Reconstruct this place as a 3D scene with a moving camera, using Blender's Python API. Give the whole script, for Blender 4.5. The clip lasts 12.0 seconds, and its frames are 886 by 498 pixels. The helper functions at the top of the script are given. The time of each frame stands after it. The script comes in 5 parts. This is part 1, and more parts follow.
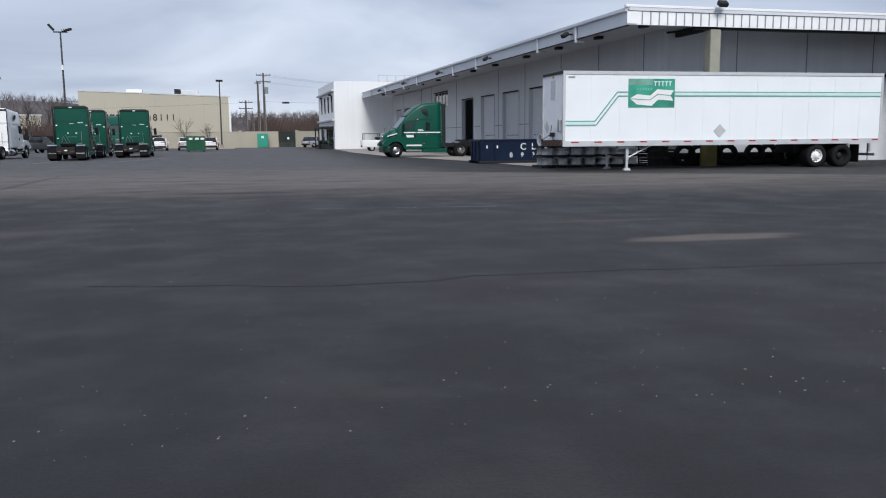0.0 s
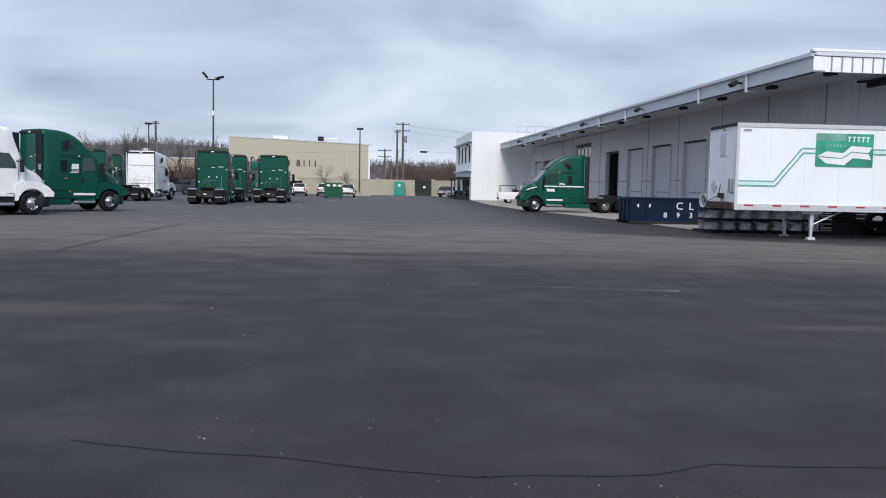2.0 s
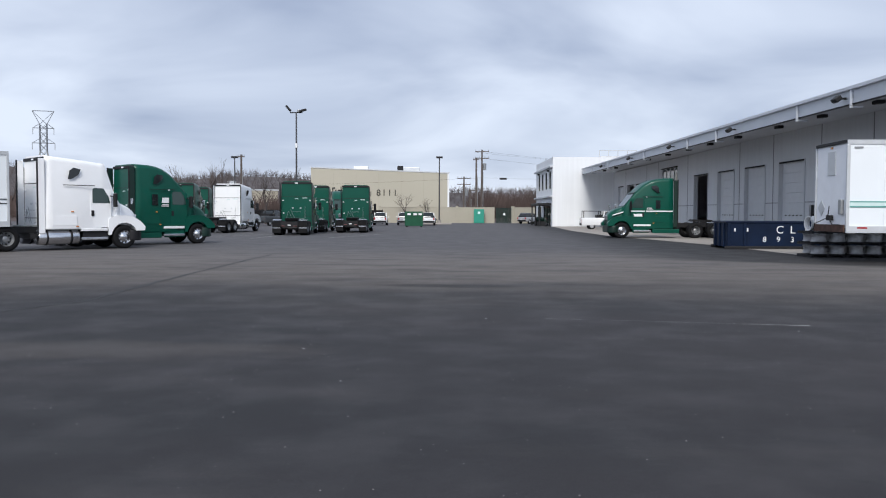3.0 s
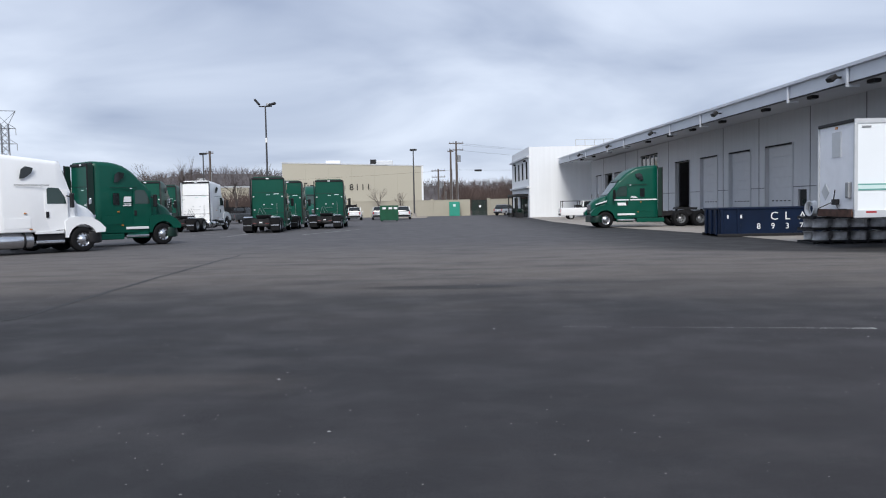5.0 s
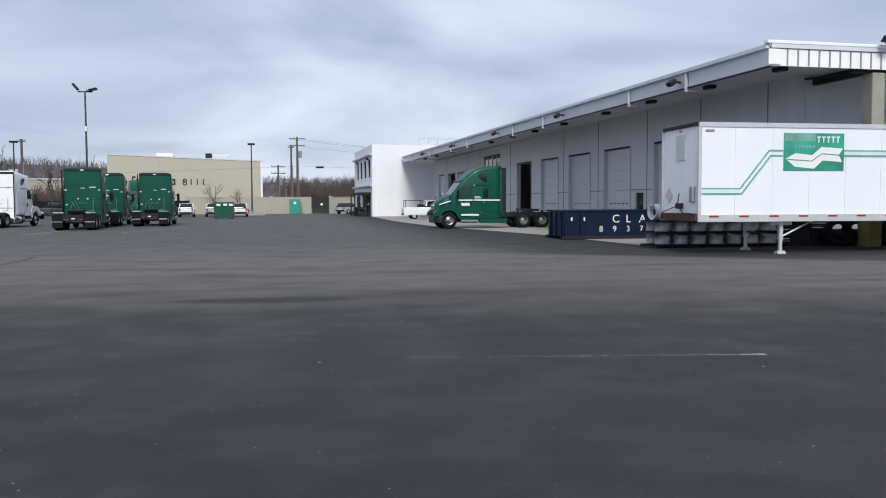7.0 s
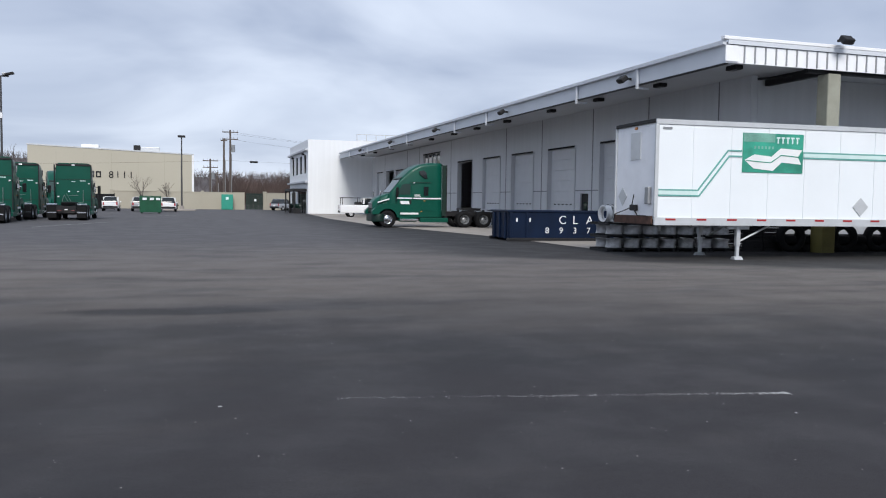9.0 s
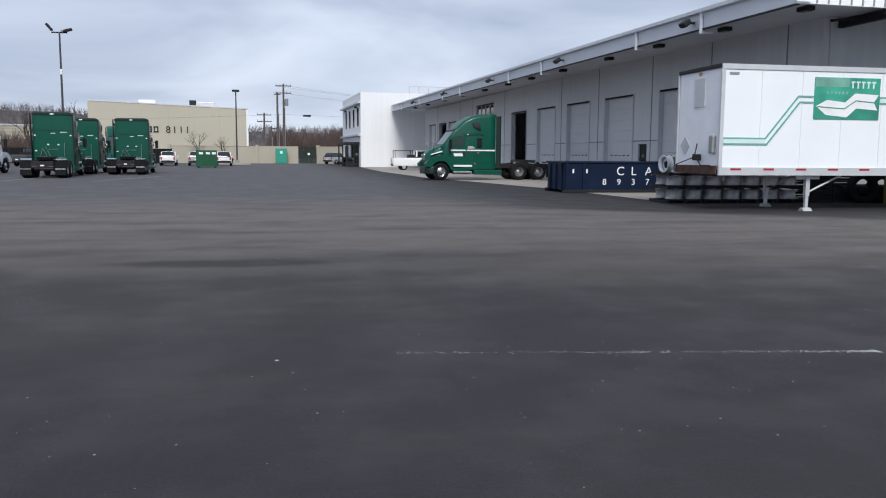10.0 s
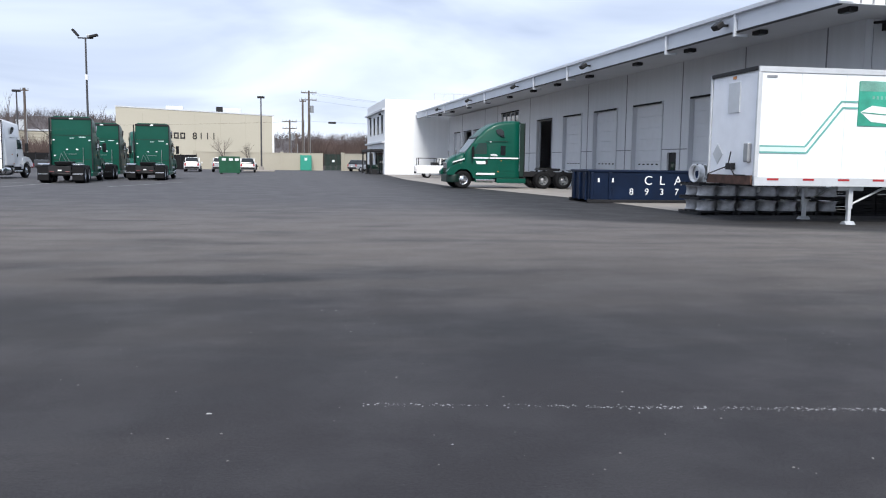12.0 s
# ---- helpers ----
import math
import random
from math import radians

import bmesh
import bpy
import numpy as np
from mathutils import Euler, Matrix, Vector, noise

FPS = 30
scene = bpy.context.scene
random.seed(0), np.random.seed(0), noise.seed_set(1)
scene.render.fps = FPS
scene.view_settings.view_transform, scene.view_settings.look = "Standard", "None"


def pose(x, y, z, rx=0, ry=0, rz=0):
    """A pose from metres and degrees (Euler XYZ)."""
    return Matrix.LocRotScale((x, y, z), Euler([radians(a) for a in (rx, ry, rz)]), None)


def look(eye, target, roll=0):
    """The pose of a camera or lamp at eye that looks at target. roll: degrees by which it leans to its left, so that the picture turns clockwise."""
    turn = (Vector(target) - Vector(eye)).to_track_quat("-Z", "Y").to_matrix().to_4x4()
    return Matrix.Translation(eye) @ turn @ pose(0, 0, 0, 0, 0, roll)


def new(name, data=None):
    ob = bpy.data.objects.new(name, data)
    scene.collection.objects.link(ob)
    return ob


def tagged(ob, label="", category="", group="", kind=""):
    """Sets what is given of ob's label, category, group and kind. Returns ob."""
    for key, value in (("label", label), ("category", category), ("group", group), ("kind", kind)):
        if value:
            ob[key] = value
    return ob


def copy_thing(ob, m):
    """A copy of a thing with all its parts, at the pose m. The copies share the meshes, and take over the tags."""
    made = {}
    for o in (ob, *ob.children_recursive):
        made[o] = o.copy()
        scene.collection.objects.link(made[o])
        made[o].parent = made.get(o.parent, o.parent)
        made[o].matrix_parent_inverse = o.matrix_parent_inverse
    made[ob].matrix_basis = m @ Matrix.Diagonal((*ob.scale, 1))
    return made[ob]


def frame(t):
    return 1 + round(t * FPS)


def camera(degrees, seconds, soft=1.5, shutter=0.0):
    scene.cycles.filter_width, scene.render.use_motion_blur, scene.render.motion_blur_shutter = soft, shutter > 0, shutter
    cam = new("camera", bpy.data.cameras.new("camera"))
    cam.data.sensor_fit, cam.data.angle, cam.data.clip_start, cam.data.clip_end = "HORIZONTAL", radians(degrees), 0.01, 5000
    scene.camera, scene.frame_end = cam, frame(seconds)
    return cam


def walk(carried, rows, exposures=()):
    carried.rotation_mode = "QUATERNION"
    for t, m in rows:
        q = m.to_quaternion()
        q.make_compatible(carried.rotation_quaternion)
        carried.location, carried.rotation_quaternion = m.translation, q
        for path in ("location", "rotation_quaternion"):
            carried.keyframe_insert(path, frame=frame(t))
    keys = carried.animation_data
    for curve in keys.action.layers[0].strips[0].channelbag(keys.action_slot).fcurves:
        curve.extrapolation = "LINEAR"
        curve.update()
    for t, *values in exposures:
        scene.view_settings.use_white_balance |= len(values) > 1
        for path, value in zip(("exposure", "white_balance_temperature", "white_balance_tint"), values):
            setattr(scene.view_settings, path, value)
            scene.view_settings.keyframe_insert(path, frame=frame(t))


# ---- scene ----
cam = camera(57.0, 12.0, soft=1.1)
PATH = [
    (0, (1.311, -1.357, 1.453), (1.748, 0.576, 1.181), -0.5),
    (0.5, (1.402, -0.045, 1.492), (1.747, 1.908, 1.231), 0.0),
    (1, (1.499, 1.032, 1.526), (1.757, 3.001, 1.281), 0.5),
    (1.5, (1.563, 1.758, 1.568), (1.75, 3.738, 1.358), 0.9),
    (2, (1.572, 2.222, 1.61), (1.694, 4.212, 1.458), 1.2),
    (2.5, (1.405, 2.688, 1.631), (1.396, 4.686, 1.546), 1.3),
    (4.5, (1.048, 4.401, 1.6), (0.927, 6.395, 1.496), -0.8),
    (5, (0.882, 5.028, 1.62), (0.875, 7.025, 1.515), -1.1),
    (5.5, (1.042, 5.488, 1.634), (1.128, 7.484, 1.53), -1.0),
    (6, (1.03, 6.051, 1.655), (1.162, 8.044, 1.549), -0.8),
    (6.5, (1.0, 6.685, 1.652), (1.209, 8.671, 1.542), -0.6),
    (7, (1.187, 7.243, 1.635), (1.561, 9.204, 1.522), -0.2),
    (9, (1.501, 9.217, 1.598), (2.026, 11.144, 1.483), 0.8),
    (9.5, (1.45, 9.617, 1.585), (1.913, 11.558, 1.444), 0.7),
    (10, (1.505, 9.57, 1.537), (1.904, 11.516, 1.307), 0.4),
    (10.5, (1.922, 9.139, 1.486), (2.212, 11.093, 1.172), -0.5),
    (11, (1.939, 9.448, 1.463), (2.167, 11.411, 1.156), -0.6),
    (11.5, (1.968, 10.142, 1.481), (2.215, 12.109, 1.215), -0.3),
    (12, (2.052, 10.772, 1.504), (2.388, 12.732, 1.293), 0.8),
]
walk(cam, [(t, look(eye, target, roll)) for t, eye, target, roll in PATH],
     [(0, -0.04), (1, -0.07), (2.5, 0.07), (4.5, 0.08), (7, 0.05), (9, 0.08), (9.5, 0.0), (10.5, 0.17), (11, 0.36), (12, 0.48)])

# ---- world, sun, exposure ----
SUN_ELEV, SUN_AZ = radians(38), radians(186)
world = bpy.data.worlds.new("overcast_sky")
scene.world = world
world.use_nodes = True
wn, wl = world.node_tree.nodes, world.node_tree.links
wn.clear()
w_out = wn.new("ShaderNodeOutputWorld")
w_bg = wn.new("ShaderNodeBackground")
w_sky = wn.new("ShaderNodeTexSky")
w_sky.sky_type, w_sky.sun_disc = "NISHITA", False
w_sky.sun_elevation, w_sky.sun_rotation = SUN_ELEV, SUN_AZ
w_tc = wn.new("ShaderNodeTexCoord")
# cloud deck: direction divided by height gives a flat ceiling of cloud
w_sep = wn.new("ShaderNodeSeparateXYZ")
wl.new(w_tc.outputs["Generated"], w_sep.inputs[0])
w_h = wn.new("ShaderNodeMath"); w_h.operation = "MAXIMUM"; w_h.inputs[1].default_value = 0.0
wl.new(w_sep.outputs["Z"], w_h.inputs[0])
w_h2 = wn.new("ShaderNodeMath"); w_h2.operation = "ADD"; w_h2.inputs[1].default_value = 0.22
wl.new(w_h.outputs[0], w_h2.inputs[0])
w_div = wn.new("ShaderNodeVectorMath"); w_div.operation = "DIVIDE"
w_cmb = wn.new("ShaderNodeCombineXYZ")
for i in range(3):
    wl.new(w_h2.outputs[0], w_cmb.inputs[i])
wl.new(w_tc.outputs["Generated"], w_div.inputs[0]); wl.new(w_cmb.outputs[0], w_div.inputs[1])
w_map = wn.new("ShaderNodeMapping")
w_map.inputs["Scale"].default_value = (0.75, 0.75, 0.0)
w_map.inputs["Rotation"].default_value = (0, 0, radians(25))
wl.new(w_div.outputs[0], w_map.inputs[0])
w_no = wn.new("ShaderNodeTexNoise")
w_no.inputs["Scale"].default_value, w_no.inputs["Detail"].default_value = 1.25, 5.0
w_no.inputs["Roughness"].default_value, w_no.inputs["Distortion"].default_value = 0.46, 0.5
wl.new(w_map.outputs[0], w_no.inputs["Vector"])
w_rp = wn.new("ShaderNodeValToRGB")
w_rp.color_ramp.elements[0].position, w_rp.color_ramp.elements[0].color = 0.34, (0.37, 0.44, 0.60, 1)
w_rp.color_ramp.elements[1].position, w_rp.color_ramp.elements[1].color = 0.66, (0.76, 0.84, 0.99, 1)
wl.new(w_no.outputs["Fac"], w_rp.inputs[0])
w_dim = wn.new("ShaderNodeMixRGB"); w_dim.blend_type = "MULTIPLY"; w_dim.inputs[0].default_value = 1.0
w_dim.inputs[2].default_value = (0.12, 0.12, 0.12, 1)
wl.new(w_sky.outputs[0], w_dim.inputs[1])
w_mix = wn.new("ShaderNodeMixRGB"); w_mix.inputs[0].default_value = 0.94
wl.new(w_dim.outputs[0], w_mix.inputs[1]); wl.new(w_rp.outputs[0], w_mix.inputs[2])
wl.new(w_mix.outputs[0], w_bg.inputs[0])
w_bg.inputs[1].default_value = 1.0
wl.new(w_bg.outputs[0], w_out.inputs[0])

sun = new("sun", bpy.data.lights.new("sun", "SUN"))
sun.data.energy, sun.data.angle, sun.data.color = 2.7, radians(20), (1.0, 0.97, 0.93)
sun.matrix_world = look((0, 0, 50), (-math.sin(SUN_AZ) * 10, -math.cos(SUN_AZ) * 10, 50 - 10 * math.tan(SUN_ELEV)))
scene.view_settings.exposure = 0.0


# ---- materials ----
def mat(name, color, rough=0.5, metal=0.0, vary=0.12, size=2.0, grain=40.0, bump=0.02, spec=0.5, coat=0.0):
    """Painted or plain surface with large stains and fine grain, sizes per metre."""
    m = bpy.data.materials.new(name)
    m.use_nodes = True
    n, l = m.node_tree.nodes, m.node_tree.links
    b = n["Principled BSDF"]
    b.inputs["Roughness"].default_value, b.inputs["Metallic"].default_value = rough, metal
    b.inputs["Specular IOR Level"].default_value = spec
    b.inputs["Coat Weight"].default_value = coat
    tc = n.new("ShaderNodeTexCoord")
    big, fine = n.new("ShaderNodeTexNoise"), n.new("ShaderNodeTexNoise")
    for t, s, d in ((big, size, 5), (fine, grain, 3)):
        t.inputs["Scale"].default_value, t.inputs["Detail"].default_value = s, d
        l.new(tc.outputs["Object"], t.inputs["Vector"])
    add = n.new("ShaderNodeMath"); add.operation = "ADD"
    half = n.new("ShaderNodeMath"); half.operation = "MULTIPLY"; half.inputs[1].default_value = 0.35
    l.new(fine.outputs["Fac"], half.inputs[0]); l.new(big.outputs["Fac"], add.inputs[0]); l.new(half.outputs[0], add.inputs[1])
    mr = n.new("ShaderNodeMapRange")
    mr.inputs["From Min"].default_value, mr.inputs["From Max"].default_value = 0.4, 0.95
    mr.inputs["To Min"].default_value, mr.inputs["To Max"].default_value = 1 - vary, 1 + vary * 0.6
    l.new(add.outputs[0], mr.inputs["Value"])
    mul = n.new("ShaderNodeMixRGB"); mul.blend_type = "MULTIPLY"; mul.inputs[0].default_value = 1.0
    mul.inputs[1].default_value = (*color, 1)
    l.new(mr.outputs[0], mul.inputs[2]); l.new(mul.outputs[0], b.inputs["Base Color"])
    if bump:
        bp = n.new("ShaderNodeBump"); bp.inputs["Strength"].default_value = bump * 8; bp.inputs["Distance"].default_value = 0.01
        l.new(fine.outputs["Fac"], bp.inputs["Height"]); l.new(bp.outputs[0], b.inputs["Normal"])
    return m


def streaked(name, color, rough, vary):
    """Painted wall with faint vertical rain streaks."""
    m = mat(name, color, rough, vary=vary * 0.6, size=0.5, grain=12)
    n, l = m.node_tree.nodes, m.node_tree.links
    b = n["Principled BSDF"]
    tc = n.new("ShaderNodeTexCoord")
    mp = n.new("ShaderNodeMapping"); mp.inputs["Scale"].default_value = (3.0, 3.0, 0.12)
    t = n.new("ShaderNodeTexNoise"); t.inputs["Scale"].default_value, t.inputs["Detail"].default_value = 1.0, 4
    l.new(tc.outputs["Object"], mp.inputs[0]); l.new(mp.outputs[0], t.inputs["Vector"])
    mr = n.new("ShaderNodeMapRange"); mr.inputs["From Min"].default_value, mr.inputs["From Max"].default_value = 0.35, 0.7
    mr.inputs["To Min"].default_value, mr.inputs["To Max"].default_value = 1 - vary, 1.0
    l.new(t.outputs["Fac"], mr.inputs["Value"])
    old = b.inputs["Base Color"].links[0].from_socket
    mul = n.new("ShaderNodeMixRGB"); mul.blend_type = "MULTIPLY"; mul.inputs[0].default_value = 1.0
    l.new(old, mul.inputs[1]); l.new(mr.outputs[0], mul.inputs[2]); l.new(mul.outputs[0], b.inputs["Base Color"])
    return m


def asphalt():
    m = bpy.data.materials.new("worn_asphalt")
    m.use_nodes = True
    n, l = m.node_tree.nodes, m.node_tree.links
    b = n["Principled BSDF"]
    geo = n.new("ShaderNodeNewGeometry")

    def noise_at(scale, detail, stretch=(1, 1, 1), rough=0.55, turn=0.0):
        mp = n.new("ShaderNodeMapping"); mp.inputs["Scale"].default_value = stretch
        mp.inputs["Rotation"].default_value = (0, 0, radians(turn))
        t = n.new("ShaderNodeTexNoise")
        t.inputs["Scale"].default_value, t.inputs["Detail"].default_value, t.inputs["Roughness"].default_value = scale, detail, rough
        l.new(geo.outputs["Position"], mp.inputs[0]); l.new(mp.outputs[0], t.inputs["Vector"])
        return t.outputs["Fac"]

    def ramp(sock, a, bb, lo=0.0, hi=1.0):
        r = n.new("ShaderNodeMapRange"); r.interpolation_type = "SMOOTHSTEP"
        r.inputs["From Min"].default_value, r.inputs["From Max"].default_value = a, bb
        r.inputs["To Min"].default_value, r.inputs["To Max"].default_value = lo, hi
        l.new(sock, r.inputs["Value"])
        return r.outputs[0]

    def math2(op, a, c):
        k = n.new("ShaderNodeMath"); k.operation = op
        for i, v in enumerate((a, c)):
            if isinstance(v, (int, float)):
                k.inputs[i].default_value = v
            else:
                l.new(v, k.inputs[i])
        return k.outputs[0]

    def mixc(f, a, c, kind="MIX"):
        k = n.new("ShaderNodeMixRGB"); k.blend_type = kind
        for i, v in enumerate((f, a, c)):
            if isinstance(v, tuple):
                k.inputs[i].default_value = v
            elif isinstance(v, (int, float)):
                k.inputs[i].default_value = v
            else:
                l.new(v, k.inputs[i])
        return k.outputs[0]

    fine = noise_at(55, 6, rough=0.75)
    grit = noise_at(160, 2)
    mid = noise_at(0.9, 6)
    big = noise_at(0.12, 5, (0.5, 1, 1), turn=8)
    streak = noise_at(0.9, 7, (0.3, 1.0, 1), turn=4, rough=0.65)
    # tan dust lies in a long drift across the yard
    sep = n.new("ShaderNodeSeparateXYZ"); l.new(geo.outputs["Position"], sep.inputs[0])
    wob = math2("MULTIPLY", math2("SUBTRACT", noise_at(0.11, 4), 0.5), 12.0)
    line = math2("ADD", sep.outputs["Y"], math2("ADD", wob, math2("MULTIPLY", sep.outputs["X"], 0.1)))
    drift = math2("MULTIPLY", ramp(line, 15.0, 27.0), ramp(line, 44.0, 31.0))
    dust = math2("MULTIPLY", drift, ramp(streak, 0.15, 0.6))
    col = mixc(ramp(big, 0.3, 0.7), (0.0190, 0.0200, 0.0232, 1), (0.0335, 0.0305, 0.0335, 1))
    col = mixc(math2("MULTIPLY", ramp(mid, 0.42, 0.75), 0.28), col, (0.062, 0.056, 0.055, 1))
    col = mixc(math2("MULTIPLY", ramp(streak, 0.52, 0.75), 0.2), col, (0.095, 0.083, 0.078, 1))
    col = mixc(math2("MULTIPLY", dust, 0.8), col, (0.155, 0.135, 0.12, 1))
    # a tan dust patch and a dark oil smear, each with its own ragged outline
    rag = math2("MULTIPLY", math2("SUBTRACT", noise_at(1.1, 5, (0.5, 1, 1)), 0.5), 2.6)
    for cx, cy, rx, ry, tint, much in ((7.7, 9.1, 1.35, 0.42, (0.17, 0.14, 0.12, 1), 0.6), (7.0, 11.7, 1.5, 0.22, (0.13, 0.115, 0.105, 1), 0.3),
                                       (0.9, 21.3, 1.5, 0.5, (0.014, 0.014, 0.015, 1), 0.75), (-3.0, 12.5, 2.6, 0.7, (0.075, 0.066, 0.062, 1), 0.5)):
        ex = math2("DIVIDE", math2("SUBTRACT", sep.outputs["X"], cx), rx)
        ey = math2("DIVIDE", math2("SUBTRACT", sep.outputs["Y"], cy), ry)
        d2 = math2("ADD", math2("ADD", math2("MULTIPLY", ex, ex), math2("MULTIPLY", ey, ey)), rag)
        col = mixc(math2("MULTIPLY", ramp(d2, 1.3, 0.2), much), col, tint)
    # contact shade round the trailer and dock put into the colour, ragged edge
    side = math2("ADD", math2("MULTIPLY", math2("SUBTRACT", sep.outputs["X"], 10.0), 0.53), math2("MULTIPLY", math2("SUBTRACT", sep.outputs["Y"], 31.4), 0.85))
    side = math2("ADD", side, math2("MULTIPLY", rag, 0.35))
    trailer_shade = math2("MULTIPLY", ramp(side, -0.7, 0.7), ramp(sep.outputs["X"], 5.0, 11.0))
    # asphalt pales with distance: grazing sheen put into the base colour
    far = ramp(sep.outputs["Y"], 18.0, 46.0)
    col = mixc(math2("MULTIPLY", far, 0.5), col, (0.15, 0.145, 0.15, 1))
    col = mixc(math2("MULTIPLY", trailer_shade, 0.85), col, (0.022, 0.022, 0.024, 1))
    col = mixc(1.0, col, ramp(fine, 0.25, 0.8, 0.62, 1.4), "MULTIPLY")
    col = mixc(ramp(grit, 0.70, 0.78), col, (0.13, 0.125, 0.12, 1))
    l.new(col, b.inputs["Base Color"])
    l.new(ramp(mid, 0.3, 0.7, 0.93, 0.74), b.inputs["Roughness"])
    b.inputs["Specular IOR Level"].default_value = 0.35
    bp = n.new("ShaderNodeBump"); bp.inputs["Strength"].default_value = 0.5; bp.inputs["Distance"].default_value = 0.012
    l.new(fine, bp.inputs["Height"]); l.new(bp.outputs[0], b.inputs["Normal"])
    return m


def glass(name, color, rough=0.05):
    m = bpy.data.materials.new(name)
    m.use_nodes = True
    b = m.node_tree.nodes["Principled BSDF"]
    b.inputs["Base Color"].default_value = (*color, 1)
    b.inputs["Roughness"].default_value = rough
    b.inputs["Specular IOR Level"].default_value = 0.6
    return m


ASPHALT = asphalt()
CONCRETE = mat("dusty_concrete", (0.34, 0.31, 0.28), 0.9, vary=0.25, size=0.6, grain=30, bump=0.04)
TILT_WALL = streaked("light_grey_painted_panel", (0.60, 0.62, 0.65), 0.8, 0.06)
OFFICE_WHITE = streaked("white_painted_masonry", (0.80, 0.82, 0.84), 0.75, 0.05)
SOFFIT = mat("grey_painted_soffit", (0.54, 0.56, 0.59), 0.8, vary=0.10, size=0.4)
FASCIA = mat("pale_grey_metal_fascia", (0.60, 0.63, 0.68), 0.5, vary=0.06, size=0.7)
RIB_WHITE = mat("white_ribbed_metal", (0.82, 0.83, 0.85), 0.5, vary=0.06)
ROOFING = mat("dark_roof_membrane", (0.16, 0.16, 0.17), 0.8)
DOOR_GREY = mat("grey_sectional_door", (0.58, 0.60, 0.63), 0.6, vary=0.05)
JOINT = mat("grey_joint_sealant", (0.20, 0.21, 0.23), 0.8, vary=0.15)
SEAL = mat("black_rubber", (0.007, 0.007, 0.008), 0.8, spec=0.25, vary=0.2)
DARK = mat("dark_steel", (0.014, 0.014, 0.016), 0.6, spec=0.3, vary=0.25)
STEEL = mat("galvanised_steel", (0.35, 0.36, 0.37), 0.45, 0.7, vary=0.15)
CHROME = mat("polished_aluminium", (0.70, 0.71, 0.73), 0.22, 1.0, vary=0.08, bump=0.0)
RIM = mat("silver_painted_rim", (0.62, 0.63, 0.65), 0.4, 0.4, vary=0.15)
RIM_GRIMY = mat("grimy_white_rim", (0.50, 0.50, 0.51), 0.6, vary=0.6, size=3.0)
RIM_WHITE = mat("white_painted_rim", (0.80, 0.80, 0.80), 0.5, vary=0.15)
TRUCK_GREEN = mat("deep_green_truck_paint", (0.001, 0.072, 0.048), 0.38, vary=0.15, size=1.0, bump=0.0, coat=0.12, spec=0.25)
GREEN_DARK = mat("dark_green_fairing", (0.002, 0.020, 0.014), 0.45, vary=0.2, bump=0.0)
TRUCK_WHITE = mat("white_truck_paint", (0.90, 0.91, 0.92), 0.3, vary=0.03, bump=0.0, coat=0.4)
TRAILER_WHITE = mat("white_trailer_panel", (0.80, 0.84, 0.87), 0.42, vary=0.05, size=0.5, bump=0.0)
TRAILER_NOSE = mat("dulled_white_nose_panel", (0.84, 0.86, 0.90), 0.5, vary=0.06)
RAIL = mat("light_grey_rail", (0.58, 0.60, 0.62), 0.45, 0.3, vary=0.12)
LOGO_GREEN = mat("faded_green_decal", (0.035, 0.33, 0.23), 0.5, vary=0.5, size=1.6)
LOGO_FADED = mat("bleached_green_decal", (0.19, 0.44, 0.36), 0.55, vary=0.5, size=1.2)
STRIPE_GREEN = mat("green_stripe_decal", (0.14, 0.38, 0.34), 0.45, vary=0.12)
STRIPE_PALE = mat("pale_mint_decal", (0.62, 0.78, 0.76), 0.45, vary=0.1)
DECAL_WHITE = mat("white_lettering", (0.80, 0.81, 0.82), 0.5, vary=0.1)
RED = mat("red_reflector", (0.35, 0.02, 0.025), 0.35)
TAIL = mat("dark_red_tail_lens", (0.10, 0.008, 0.01), 0.4)
RUST = mat("rusty_steel", (0.085, 0.042, 0.030), 0.85, vary=0.6, size=5.0)
AMBER = mat("amber_lens", (0.55, 0.20, 0.03), 0.3)
LENS = mat("clear_lamp_lens", (0.75, 0.77, 0.80), 0.15, vary=0.05, bump=0.0)
NAVY = mat("scuffed_navy_steel", (0.0025, 0.011, 0.036), 0.5, vary=0.35, size=1.4, spec=0.22)
GLASS_DARK = glass("tinted_glass", (0.012, 0.016, 0.018))
GLASS_TRUCK = glass("truck_glass", (0.03, 0.055, 0.05))
TAN = mat("tan_painted_block", (0.40, 0.37, 0.30), 0.85, vary=0.10, size=0.15, grain=6)
TAN_WALL = mat("tan_warehouse_panel", (0.46, 0.43, 0.35), 0.8, vary=0.07, size=0.08, grain=3)
POST = mat("olive_grey_concrete_post", (0.28, 0.28, 0.23), 0.85, vary=0.2)
YELLOW = mat("worn_yellow_paint", (0.20, 0.17, 0.05), 0.6, vary=0.3)
WOOD_POLE = mat("weathered_timber_pole", (0.11, 0.09, 0.08), 0.9, vary=0.3)
LAMP_POLE = mat("dark_bronze_pole", (0.05, 0.05, 0.055), 0.5, vary=0.15)
BARK = mat("bare_winter_bark", (0.085, 0.068, 0.062), 0.95, vary=0.3)
HILL = mat("bare_winter_woods", (0.098, 0.085, 0.086), 0.97, vary=0.5, size=0.06, grain=0.7, bump=0.0)
SCRUB = mat("brown_winter_scrub", (0.080, 0.056, 0.050), 0.97, vary=0.5, size=0.2, grain=1.5, bump=0.0)
GRASS = mat("dormant_grass", (0.13, 0.115, 0.07), 0.95, vary=0.35, size=0.3)
